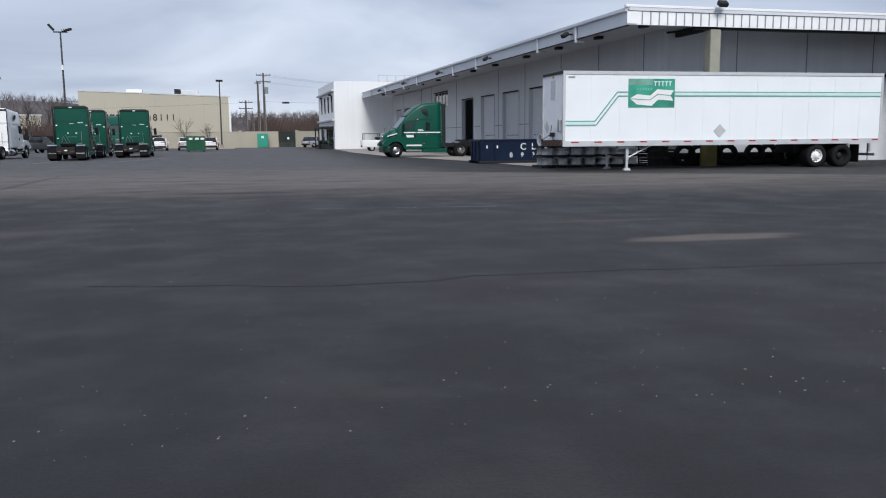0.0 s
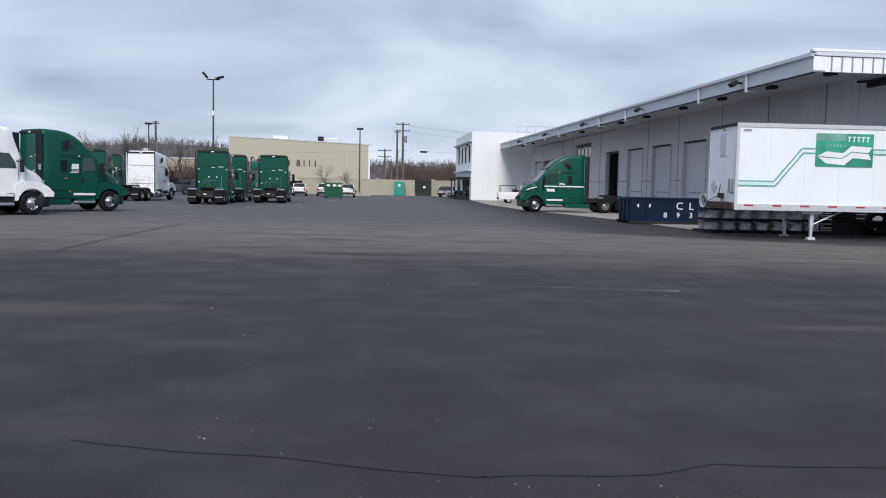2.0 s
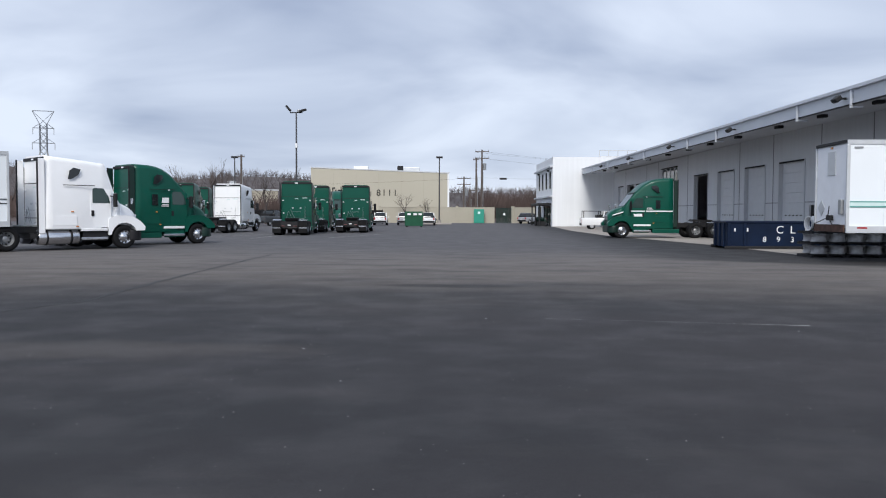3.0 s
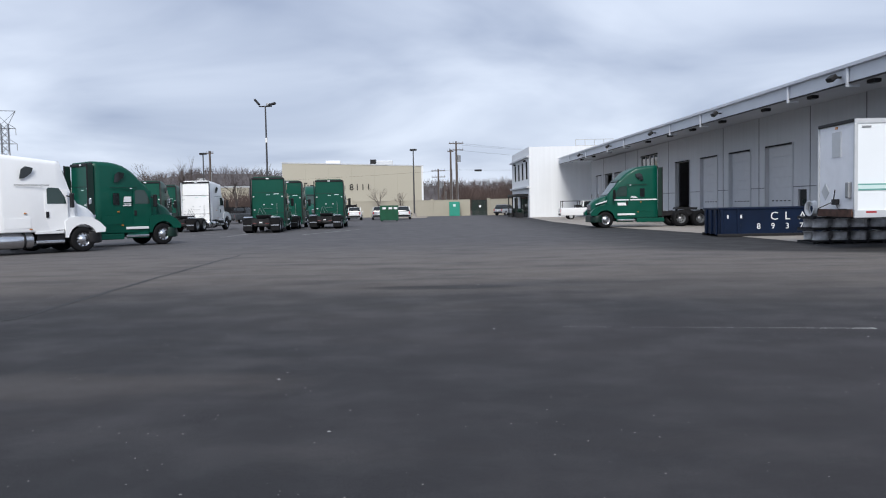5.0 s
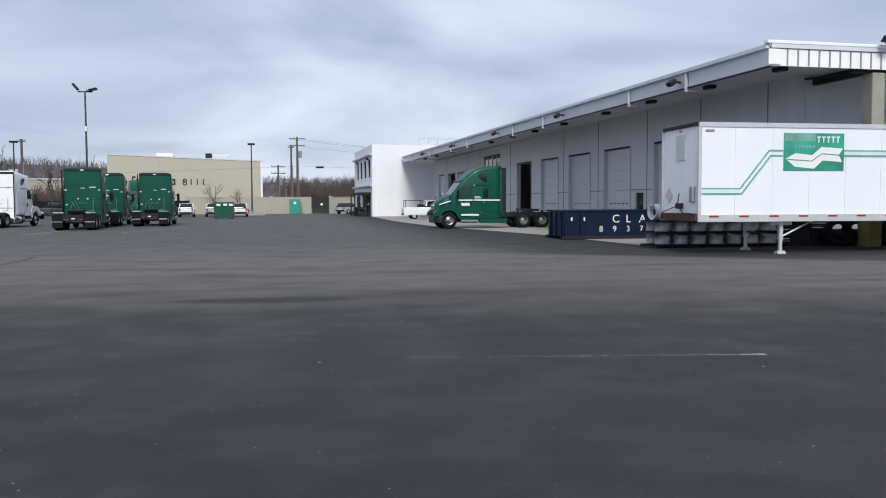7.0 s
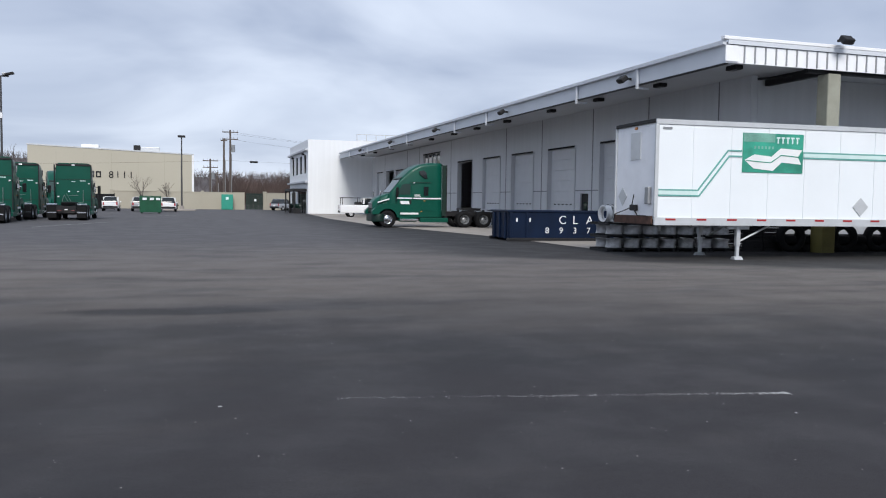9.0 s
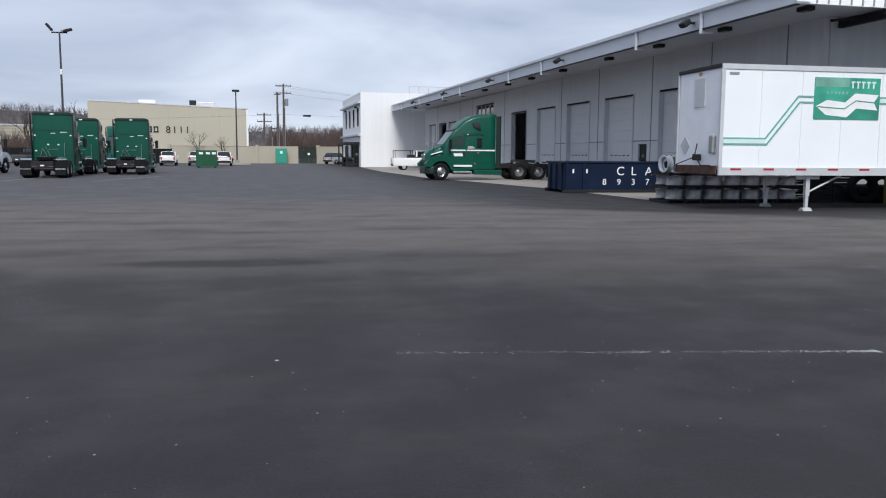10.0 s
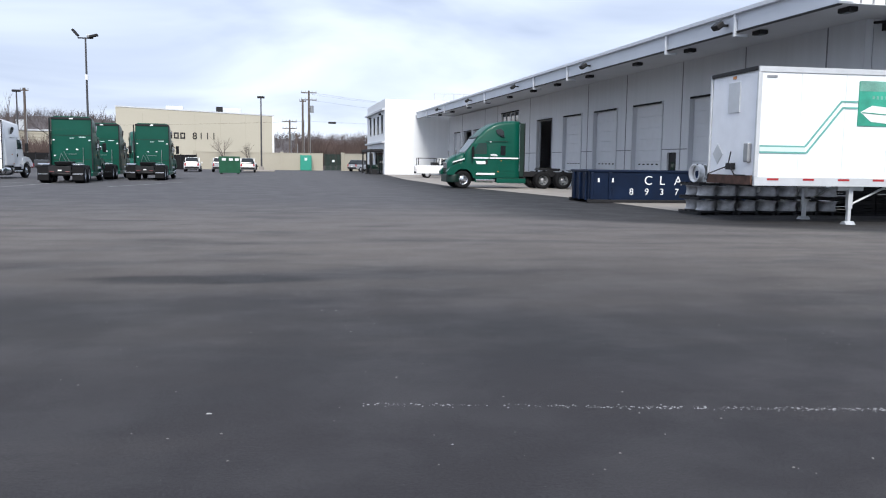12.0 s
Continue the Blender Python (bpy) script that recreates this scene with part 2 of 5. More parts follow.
BIN_GREEN = mat("green_bin_paint", (0.008, 0.085, 0.042), 0.5, vary=0.2)
CABINET_GREEN = mat("teal_cabinet_paint", (0.02, 0.28, 0.20), 0.5, vary=0.1)
CAR_WHITE = mat("white_car_paint", (0.78, 0.79, 0.80), 0.25, vary=0.03, bump=0.0, coat=0.5)
CAR_SILVER = mat("silver_car_paint", (0.45, 0.46, 0.48), 0.3, 0.4, vary=0.03, bump=0.0, coat=0.5)
CAR_RED = mat("dark_red_car_paint", (0.22, 0.012, 0.022), 0.25, vary=0.03, bump=0.0, coat=0.5)
CAR_DARK = mat("charcoal_car_paint", (0.05, 0.055, 0.06), 0.3, vary=0.05, bump=0.0, coat=0.5)
CRACK = mat("tar_filled_crack", (0.012, 0.012, 0.013), 0.7, vary=0.3)
CHALK = mat("worn_white_line_paint", (0.38, 0.38, 0.38), 0.85, vary=0.3)
PEBBLE = mat("pale_grit", (0.24, 0.23, 0.22), 0.9, vary=0.5, size=9)


# ---- mesh helpers ----
def box(bm, x0, x1, y0, y1, z0, z1, bevel=0.0, m=None):
    t = Matrix.Translation(((x0 + x1) / 2, (y0 + y1) / 2, (z0 + z1) / 2)) @ Matrix.Diagonal((x1 - x0, y1 - y0, z1 - z0, 1))
    r = bmesh.ops.create_cube(bm, size=1, matrix=(m @ t if m else t))
    if bevel:
        edges = {e for v in r["verts"] for e in v.link_edges}
        bmesh.ops.bevel(bm, geom=list(edges), offset=bevel, segments=2, affect="EDGES", profile=0.5)
    return bm


def boxed(x0, x1, y0, y1, z0, z1, bevel=0.0):
    return box(bmesh.new(), x0, x1, y0, y1, z0, z1, bevel)


def rod(bm, a, c, r, r2=None, seg=8):
    a, c = Vector(a), Vector(c)
    d = c - a
    m = Matrix.Translation((a + c) / 2) @ d.to_track_quat("Z", "Y").to_matrix().to_4x4()
    bmesh.ops.create_cone(bm, cap_ends=True, segments=seg, radius1=r, radius2=r if r2 is None else r2, depth=d.length, matrix=m)
    return bm


def rodded(a, c, r, r2=None, seg=8):
    return rod(bmesh.new(), a, c, r, r2, seg)


def prism(bm, pts, x0, x1):
    """A polygon in the y-z plane, drawn out along x."""
    a = [bm.verts.new((x0, p[0], p[1])) for p in pts]
    c = [bm.verts.new((x1, p[0], p[1])) for p in pts]
    bm.faces.new(a); bm.faces.new(c[::-1])
    for i in range(len(pts)):
        j = (i + 1) % len(pts)
        bm.faces.new((a[j], a[i], c[i], c[j]))
    bmesh.ops.recalc_face_normals(bm, faces=bm.faces)
    return bm


def ring(y, w, z0, z1, r, top=None, n=4):
    """A rounded rectangle across x and z at one y. top: half width at the top."""
    top = w if top is None else top
    pts = []
    for cx, cz, a0, ww in ((1, 1, 0, top), (-1, 1, 90, top), (-1, -1, 180, w), (1, -1, 270, w)):
        rr = r if cz > 0 else min(r, 0.06)
        for k in range(n + 1):
            a = radians(a0 + 90 * k / n)
            pts.append((cx * (ww - rr) + rr * math.cos(a), y, (z1 - rr if cz > 0 else z0 + rr) + rr * math.sin(a)))
    return pts


def loft(rings, smooth=True):
    bm = bmesh.new()
    rows = [[bm.verts.new(p) for p in q] for q in rings]
    n = len(rows[0])
    for a, c in zip(rows, rows[1:]):
        for i in range(n):
            j = (i + 1) % n
            f = bm.faces.new((a[i], a[j], c[j], c[i])); f.smooth = smooth
    bm.faces.new(rows[0]); bm.faces.new(rows[-1][::-1])
    bmesh.ops.recalc_face_normals(bm, faces=bm.faces)
    return bm


def lathe(prof, m, seg=24):
    """Turns (radius, along) about the local x axis."""
    bm = bmesh.new()
    rows = []
    for k in range(seg):
        a = 2 * math.pi * k / seg
        rows.append([bm.verts.new(m @ Vector((h, r * math.cos(a), r * math.sin(a)))) for r, h in prof])
    for k in range(seg):
        a, c = rows[k], rows[(k + 1) % seg]
        for i in range(len(prof) - 1):
            f = bm.faces.new((a[i], a[i + 1], c[i + 1], c[i])); f.smooth = True
    bmesh.ops.remove_doubles(bm, verts=bm.verts, dist=1e-5)
    bmesh.ops.recalc_face_normals(bm, faces=bm.faces)
    return bm


def part(name, bm, material, parent=None, label="", place=None):
    me = bpy.data.meshes.new(name)
    bm.to_mesh(me); bm.free()
    me.materials.append(material)
    ob = new(name, me)
    if parent:
        ob.parent = parent
    if place:
        ob.matrix_basis = place
    if label:
        ob["label"] = label
    return ob


def again(name, ob, parent, place):
    """Another piece on the same mesh."""
    o = new(name, ob.data)
    o.parent, o.matrix_basis = parent, place
    return o


def thing(name, label, category, place=None, group="", kind=""):
    e = new(name)
    e.empty_display_size = 0.2
    if place:
        e.matrix_basis = place
    return tagged(e, label, category, group, kind)


def lettering(body, size, m, material, parent, name="lettering", depth=0.004):
    cu = bpy.data.curves.new(name, "FONT")
    cu.body, cu.size, cu.extrude = body, size, depth
    tmp = new("tmp", cu)
    bpy.context.view_layer.update()
    me = bpy.data.meshes.new_from_object(tmp.evaluated_get(bpy.context.evaluated_depsgraph_get()))
    bpy.data.objects.remove(tmp)
    me.materials.clear(); me.materials.append(material)
    ob = new(name, me)
    ob.parent, ob.matrix_basis = parent, m
    return ob


FACE_SOUTH = pose(0, 0, 0, 90, 0, 0)


# ---- ground ----
def ground_sheet():
    bm = bmesh.new()
    xs = [-2500, -600, -200, -80, -40, -20, -10, 0, 10, 20, 40, 80, 200, 600, 2500]
    ys = [-2500, -300, -80, -20, 0, 10, 20, 30, 50, 80, 120, 200, 400, 1000, 3000]
    g = [[bm.verts.new((x, y, 0)) for x in xs] for y in ys]
    for j in range(len(ys) - 1):
        for i in range(len(xs) - 1):
            bm.faces.new((g[j][i], g[j][i + 1], g[j + 1][i + 1], g[j + 1][i]))
    return bm


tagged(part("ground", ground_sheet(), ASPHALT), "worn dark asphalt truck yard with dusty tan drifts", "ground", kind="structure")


def slab():
    bm = bmesh.new()
    lo = [(14.3, 35.4), (13.9, 45.7), (11.2, 63.2), (10.6, 80.0), (11.2, 105.9), (24, 105.9), (24, 34.6)]
    v = [bm.verts.new((x, y, 0.006)) for x, y in lo]
    bm.faces.new(v)
    r = bmesh.ops.extrude_face_region(bm, geom=bm.faces[:])
    bmesh.ops.translate(bm, verts=[q for q in r["geom"] if isinstance(q, bmesh.types.BMVert)], vec=(0, 0, 0.012))
    bmesh.ops.recalc_face_normals(bm, faces=bm.faces)
    return bm


tagged(part("pavement", slab(), CONCRETE), "pale dusty concrete apron along the loading docks", "pavement", kind="structure")


def ribbon(pts, width, z, jag=0.02, step=0.12, seed=1):
    """A thin strip lying on the ground along a bent line, with uneven edges."""
    rnd = random.Random(seed)
    bm = bmesh.new()
    last = None
    for (ax, ay), (cx, cy) in zip(pts, pts[1:]):
        d = Vector((cx - ax, cy - ay, 0)); n = Vector((-d.y, d.x, 0)).normalized()
        k = max(2, int(d.length / step))
        for i in range(k + 1):
            p = Vector((ax, ay, z)) + d * (i / k)
            p += n * (noise.noise((p.x * 1.3, p.y * 1.3, seed)) * 0.09)
            w = width * (0.35 + 0.9 * rnd.random())
            q = (bm.verts.new(p + n * (w / 2 + jag * rnd.random())), bm.verts.new(p - n * (w / 2)))
            if last and i:
                bm.faces.new((last[0], last[1], q[1], q[0]))
            last = q
    bmesh.ops.recalc_face_normals(bm, faces=bm.faces)
    return bm


for pts, w, s in (([(-0.4, 7.3), (0.94, 6.95), (2.09, 6.6), (3.12, 6.7), (3.5, 6.85), (5.6, 6.7), (8.0, 6.48), (12.0, 6.5)], 0.022, 3),
                  ([(-7.6, 13.0), (-5.8, 17.7), (-6.2, 25.0), (-6.5, 34.5)], 0.10, 5)):
    tagged(part("pavement_crack", ribbon(pts, w, 0.004, seed=s), CRACK), "dark tar-filled crack running over the asphalt", "crack", kind="structure")


def flecks(n, seed, place, size, flat=0.5):
    rnd = random.Random(seed)
    verts, faces = [], []
    for _ in range(n):
        x, y = place(rnd)
        s = size * (0.4 + rnd.random() ** 2 * 1.6)
        a = rnd.random() * 6.28
        b = len(verts)
        for k in range(4):
            t = a + k * 1.57 + rnd.uniform(-0.4, 0.4)
            verts.append((x + s * math.cos(t), y + s * math.sin(t), 0.001))
        verts.append((x, y, 0.002 + s * flat))
        faces += [(b + k, b + (k + 1) % 4, b + 4) for k in range(4)]
    me = bpy.data.meshes.new("grit")
    me.from_pydata(verts, [], faces)
    return me


def stuff(name, me, material, label, category):
    me.materials.append(material)
    return tagged(new(name, me), label, category, kind="stuff")


stuff("loose_grit", flecks(3600, 11, lambda r: (r.uniform(-9, 13), 2.5 + 26 * r.random() ** 1.6), 0.0055), PEBBLE, "scattered pale grit and chips on the asphalt", "grit")
stuff("pale_chips", flecks(24, 12, lambda r: (r.uniform(-8, 12), 2.5 + 20 * r.random()), 0.018, 0.3), CHALK, "a few larger pale chips lying on the asphalt", "chips")
stuff("faded_parking_line", flecks(1000, 13, lambda r: (lambda u: (2.3 + 3.9 * u, 15.75 - 0.16 * 3.9 * u + r.gauss(0, 0.02)))(1 - r.random() ** 3.6 * 0.98), 0.006, 0.05), CHALK,
      "worn white parking line, mostly rubbed away", "line")
for x0, y0, x1, y1 in ((-16, 58, -13.2, 64), (-12.6, 54, -12.2, 62), (-8, 55.5, -5.5, 66), (-20, 60, -18.5, 66), (-5.0, 84, -2.0, 92)):
    tagged(part("parking_line", ribbon([(x0, y0), (x1, y1)], 0.14, 0.005, seed=int(y0)), CHALK), "worn white parking bay line on asphalt", "line", kind="structure")
# standing places of the parked tractors: x, y, heading
YARD = [(-15.75, 43.95, -42), (-12.05, 65.15, 4), (-12.3, 74.1, 2), (-8.7, 73.2, 2), (-22.2, 68.6, 2), (-24.6, 79.6, 2), (-12.9, 92.0, 190)]
WHITE_SPOTS = [(-17.03, 37.9, -42), (-18.9, 70.9, -6)]
WHITE_TRAILER = pose(-19.36, 37.25, 0, 0, 0, 228)




# ---- loading dock building ----
SHED = pose(21.4, 37.0, -0.10, 0, 0, 2.0)


def wall_mesh(length, height, thick, holes):
    """A wall along y from 0, outer face at x = 0, body to +x. holes: (y0, y1, z0, z1)."""
    ys = sorted({0, length, *[h[0] for h in holes], *[h[1] for h in holes]})
    zs = sorted({0, height, *[h[2] for h in holes], *[h[3] for h in holes]})

    def solid(i, j):
        if not (0 <= i < len(ys) - 1 and 0 <= j < len(zs) - 1):
            return False
        y, z = (ys[i] + ys[i + 1]) / 2, (zs[j] + zs[j + 1]) / 2
        return not any(h[0] < y < h[1] and h[2] < z < h[3] for h in holes)

    bm = bmesh.new()

    def quad(*p):
        bm.faces.new([bm.verts.new(q) for q in p])

    for i in range(len(ys) - 1):
        for j in range(len(zs) - 1):
            if not solid(i, j):
                continue
            a, b, c, d = ys[i], ys[i + 1], zs[j], zs[j + 1]
            quad((0, a, c), (0, a, d), (0, b, d), (0, b, c))
            quad((thick, a, c), (thick, b, c), (thick, b, d), (thick, a, d))
            if not solid(i - 1, j):
                quad((0, a, c), (thick, a, c), (thick, a, d), (0, a, d))
            if not solid(i + 1, j):
                quad((0, b, c), (0, b, d), (thick, b, d), (thick, b, c))
            if not solid(i, j - 1):
                quad((0, a, c), (0, b, c), (thick, b, c), (thick, a, c))
            if not solid(i, j + 1):
                quad((0, a, d), (thick, a, d), (thick, b, d), (0, b, d))
    bmesh.ops.remove_doubles(bm, verts=bm.verts, dist=1e-4)
    bmesh.ops.recalc_face_normals(bm, faces=bm.faces)
    return bm


WALL_H = 6.84
CANOPY = SHED @ pose(0, 0, -0.26, 0.15)
# dock openings along the wall: start, end
DOCKS = [(3.0, 6.6), (8.6, 12.1), (15.1, 18.7), (21.0, 24.6), (26.8, 30.3), (32.7, 36.3), (54.0, 57.2), (58.2, 61.6), (63.4, 66.4)]
OPEN_DOCK = (5, 7)
HIGH_WINDOW = (41.4, 46.7, 4.55, 6.0)
SIDE_DOOR = (13.4, 14.4, 0.12, 2.28)
holes = [(a, b, 1.2, 4.9) for a, b in DOCKS] + [HIGH_WINDOW, SIDE_DOOR]
wall_w = part("wall_west", wall_mesh(69.3, WALL_H, 0.3, holes), TILT_WALL, place=SHED)
tagged(wall_w, "light grey painted panel wall with dock doors", "wall", kind="structure")
south = wall_mesh(44, WALL_H, 0.3, [])
wall_s = part("wall_south", south, TILT_WALL, place=SHED @ pose(0.32, 0, 0, 0, 0, -90) @ Matrix.Scale(-1, 4, (1, 0, 0)))
tagged(wall_s, "light grey painted panel end wall", "wall", kind="structure")
tagged(part("wall_east", boxed(44, 44.3, 0, 69.3, 0, WALL_H), TILT_WALL, place=SHED), "light grey rear wall", "wall", kind="structure")
tagged(part("wall_north", boxed(0.32, 44, 69, 69.3, 0, WALL_H), TILT_WALL, place=SHED), "light grey inner end wall", "wall", kind="structure")
tagged(part("floor", boxed(0.31, 43.9, 0.31, 68.9, 1.0, 1.18), CONCRETE, place=SHED), "raised concrete warehouse floor", "floor", kind="structure")

# panel joints and belt line, as raised battens
trim = thing("trim", "thin grey joint strips and belt line on the wall", "trim", SHED, kind="structure")
for v in (2.0, 7.4, 13.0, 19.7, 25.7, 38.2, 48.0, 52.6, 62.4):
    part("joint_strip", boxed(-0.02, -0.001, v - 0.028, v + 0.028, 0.02, WALL_H - 0.02), JOINT, trim)
edges = [0.4] + [e for a, b in DOCKS[:7] for e in (a, b)]
for a, b in zip(edges[0::2], edges[1::2]):
    if b - a > 0.6:
        part("belt_strip", boxed(-0.035, -0.001, a + 0.15, b - 0.15, 2.42, 2.47), JOINT, trim)
for u in (4.2, 8.4, 12.6, 16.8, 21, 25.2):
    part("joint_strip", boxed(u - 0.025, u + 0.025, -0.02, -0.001, 0.02, WALL_H - 0.02), JOINT, trim)
part("ledge", boxed(9.5, 22.5, -0.25, -0.035, 4.55, 4.75), SEAL, trim)

for k, (a, b) in enumerate(DOCKS):
    d = thing("door_%d" % (k + 1), "open dark loading dock doorway" if k in OPEN_DOCK else "closed grey sectional dock door", "dock door", SHED, "dock doors", "structure")
    for y0, y1, z0, z1 in ((a - 0.10, a, 1.2, 5.0), (b, b + 0.10, 1.2, 5.0), (a, b, 4.9, 5.0)):
        part("door_frame", boxed(-0.05, -0.002, y0, y1, z0, z1), SEAL if z0 > 4 else SOFFIT, d)
    for y in (a + 0.15, b - 0.45):
        part("dock_bumper", boxed(-0.12, -0.003, y, y + 0.3, 0.75, 1.15, 0.03), SEAL, d)
    if k in OPEN_DOCK:
        continue
    for i in range(6):
        z = 1.2 + i * 0.617
        part("panel", boxed(0.20, 0.25, a + 0.003, b - 0.003, z + 0.004, z + 0.614, 0.004), DOOR_GREY, d)
    for i in range(5):
        y = a + (b - a) * (0.2 + 0.15 * i)
        part("vent", boxed(0.185, 0.199, y, y + 0.24, 1.62, 1.69), SEAL, d)

win = thing("window_1", "high strip window with dark panes and white mullions", "window", SHED, kind="structure")
y0, y1, z0, z1 = HIGH_WINDOW
for i in range(4):
    w = (y1 - y0) / 4
    part("pane", boxed(0.10, 0.12, y0 + i * w + 0.06, y0 + (i + 1) * w - 0.06, z0 + 0.06, z1 - 0.06), GLASS_DARK, win)
for i in range(5):
    y = y0 + (y1 - y0) * i / 4
    part("mullion", boxed(0.05, 0.16, max(y0, y - 0.06), min(y1, y + 0.06), z0, z1), OFFICE_WHITE, win)
part("window_frame", boxed(-0.04, -0.002, y0 - 0.1, y1 + 0.1, z1, z1 + 0.1), SEAL, win)
sd = thing("door_10", "dark personnel door in the dock wall", "door", SHED, kind="structure")
part("leaf", boxed(0.1, 0.16, 13.41, 14.39, 0.13, 2.27, 0.01), DARK, sd)
part("door_pane", boxed(0.085, 0.099, 13.7, 14.1, 0.9, 1.8), GLASS_DARK, sd)

# canopy roof
roof = thing("roof", "broad flat canopy roof with pale metal fascia", "roof", CANOPY, kind="structure")
part("roof_deck", boxed(-3.85, 44.5, -3.75, 69.0, 7.27, 7.39), ROOFING, roof)
part("fascia", boxed(-3.95, -3.86, -3.75, 69.0, 6.69, 7.29), FASCIA, roof)
part("gutter", boxed(-4.10, -3.955, -3.8, 69.0, 7.27, 7.43, 0.02), FASCIA, roof)
part("drip_edge", boxed(-4.0, -3.84, -3.75, 69.0, 6.65, 6.685), DARK, roof)
part("fascia", boxed(-3.95, 44.5, -3.84, -3.76, 6.69, 7.27), RIB_WHITE, roof)
part("coping", boxed(-4.12, 44.5, -3.92, -3.7, 7.435, 7.55, 0.02), RIB_WHITE, roof)
part("coping_band", boxed(-3.95, 44.5, -3.90, -3.845, 7.29, 7.43), FASCIA, roof)
part("corner_cap", boxed(-4.05, -3.55, -3.90, -3.845, 6.72, 7.25, 0.02), RIB_WHITE, roof)
rib = part("rib", boxed(-0.022, 0.022, -0.035, 0.0, 6.71, 7.26), STEEL, roof, place=pose(-3.3, -3.845, 0))
for i in range(1, 62):
    again("rib", rib, roof, pose(-3.3 + i * 0.42, -3.845, 0))
tagged(part("ceiling", boxed(-3.83, 44.4, -3.74, 68.98, 7.04, 7.14), SOFFIT, place=CANOPY), "grey painted canopy soffit", "ceiling", kind="structure")
beams = thing("canopy_beam", "dark steel canopy beams under the roof edge", "beam", CANOPY)
part("beam", boxed(-0.5, 30, -3.6, -3.4, 6.6, 7.0), DARK, beams)
part("beam", boxed(0.6, 0.8, -3.35, -0.02, 6.65, 6.97), DARK, beams)
part("brace", rodded((-0.2, -0.6, 6.8), (2.2, -3.3, 6.85), 0.05), DARK, beams)
for v in (-1.6, 3.3, 8.7, 14.1, 20.6, 26.2, 31.3, 37.3, 44.0, 51.0, 58.5, 65.0):
    t = thing("soffit_light", "small dark box light under the canopy", "light", CANOPY @ pose(-2.0, v, 7.04), "soffit lights")
    part("housing", boxed(-0.17, 0.17, -0.28, 0.28, -0.16, -0.001, 0.02), DARK, t)
    part("lens", boxed(-0.12, 0.12, -0.22, 0.22, -0.175, -0.161), GLASS_DARK, t)


def floodlight(m, group):
    t = thing("floodlight", "dark adjustable floodlight bolted to the roof edge", "floodlight", m, group)
    part("bracket", boxed(-0.30, 0, -0.05, 0.05, -0.06, 0.02), DARK, t)
    bm = bmesh.new()
    box(bm, -0.16, 0.16, -0.22, 0.22, -0.10, 0.10, 0.04, pose(-0.4, 0, -0.05, 0, -38, 0))
    part("head", bm, DARK, t)
    part("lens", box(bmesh.new(), -0.12, 0.12, -0.18, 0.18, -0.118, -0.102, 0, pose(-0.4, 0, -0.05, 0, -38, 0)), GLASS_DARK, t)


for v in (2.3, 15.6, 28.5, 42.0, 55.0):
    floodlight(CANOPY @ pose(-3.96, v, 6.99), "floodlights along the roof edge")
floodlight(CANOPY @ pose(0.45, -3.9, 7.7, 0, 0, 90), "floodlights along the roof edge")
for v in (1.7, 7.0, 18.9, 25.0, 37.5, 43.5, 53.0, 62.5):
    t = thing("downspout", "short pale gutter outlet on the fascia", "downspout", CANOPY @ pose(-3.96, v, 0), "gutter outlets")
    part("pipe", boxed(-0.12, -0.002, -0.06, 0.06, 6.59, 7.27, 0.02), FASCIA, t)
    part("elbow", boxed(-0.12, 0.45, -0.05, 0.05, 6.49, 6.588, 0.02), FASCIA, t)
for x, v in ((0.5, -3.5), (13.7, -3.5), (26.7, -3.5)):
    t = thing("column", "olive grey concrete canopy column with yellow base", "column", CANOPY @ pose(x, v, 0), "canopy columns")
    part("shaft", boxed(-0.27, 0.27, -0.27, 0.27, 1.3, 6.595, 0.04), POST, t)
    part("base_guard", boxed(-0.29, 0.29, -0.29, 0.29, 0.17, 1.3, 0.04), YELLOW, t, "worn yellow base")

# ---- office block at the far end ----
OFF = SHED @ pose(-7.65, 69.32, 0)
OW, OL, OH = 24.6, 18.0, 8.8
ow = [(1.6 + i * 3.9, 3.5 + i * 3.9, 4.9, 7.1) for i in range(4)] + [(1.5, 9.0, 0.02, 2.7), (11.5, 16.0, 0.9, 2.7)]
tagged(part("wall_office_west", wall_mesh(OL, OH, 0.3, ow), OFFICE_WHITE, place=OFF), "white office wall with dark windows", "wall", kind="structure")
tagged(part("wall_office_south", boxed(0.3, OW, 0, 0.3, 0, OH), OFFICE_WHITE, place=OFF), "blank white painted office end wall", "wall", kind="structure")
tagged(part("wall_office_north", boxed(0.3, OW, OL - 0.3, OL, 0, OH), OFFICE_WHITE, place=OFF), "white office rear wall", "wall", kind="structure")
tagged(part("wall_office_east", boxed(OW, OW + 0.3, 0, OL, 0, OH), OFFICE_WHITE, place=OFF), "white office inner wall", "wall", kind="structure")
tagged(part("roof_office", boxed(0.3, OW, 0.3, OL - 0.3, OH - 0.6, OH - 0.4), ROOFING, place=OFF), "flat office roof behind a parapet", "roof", kind="structure")
tagged(part("floor_office", boxed(0.3, OW, 0.3, OL - 0.3, 3.6, 3.8), SOFFIT, place=OFF), "office upper floor slab", "floor", kind="structure")
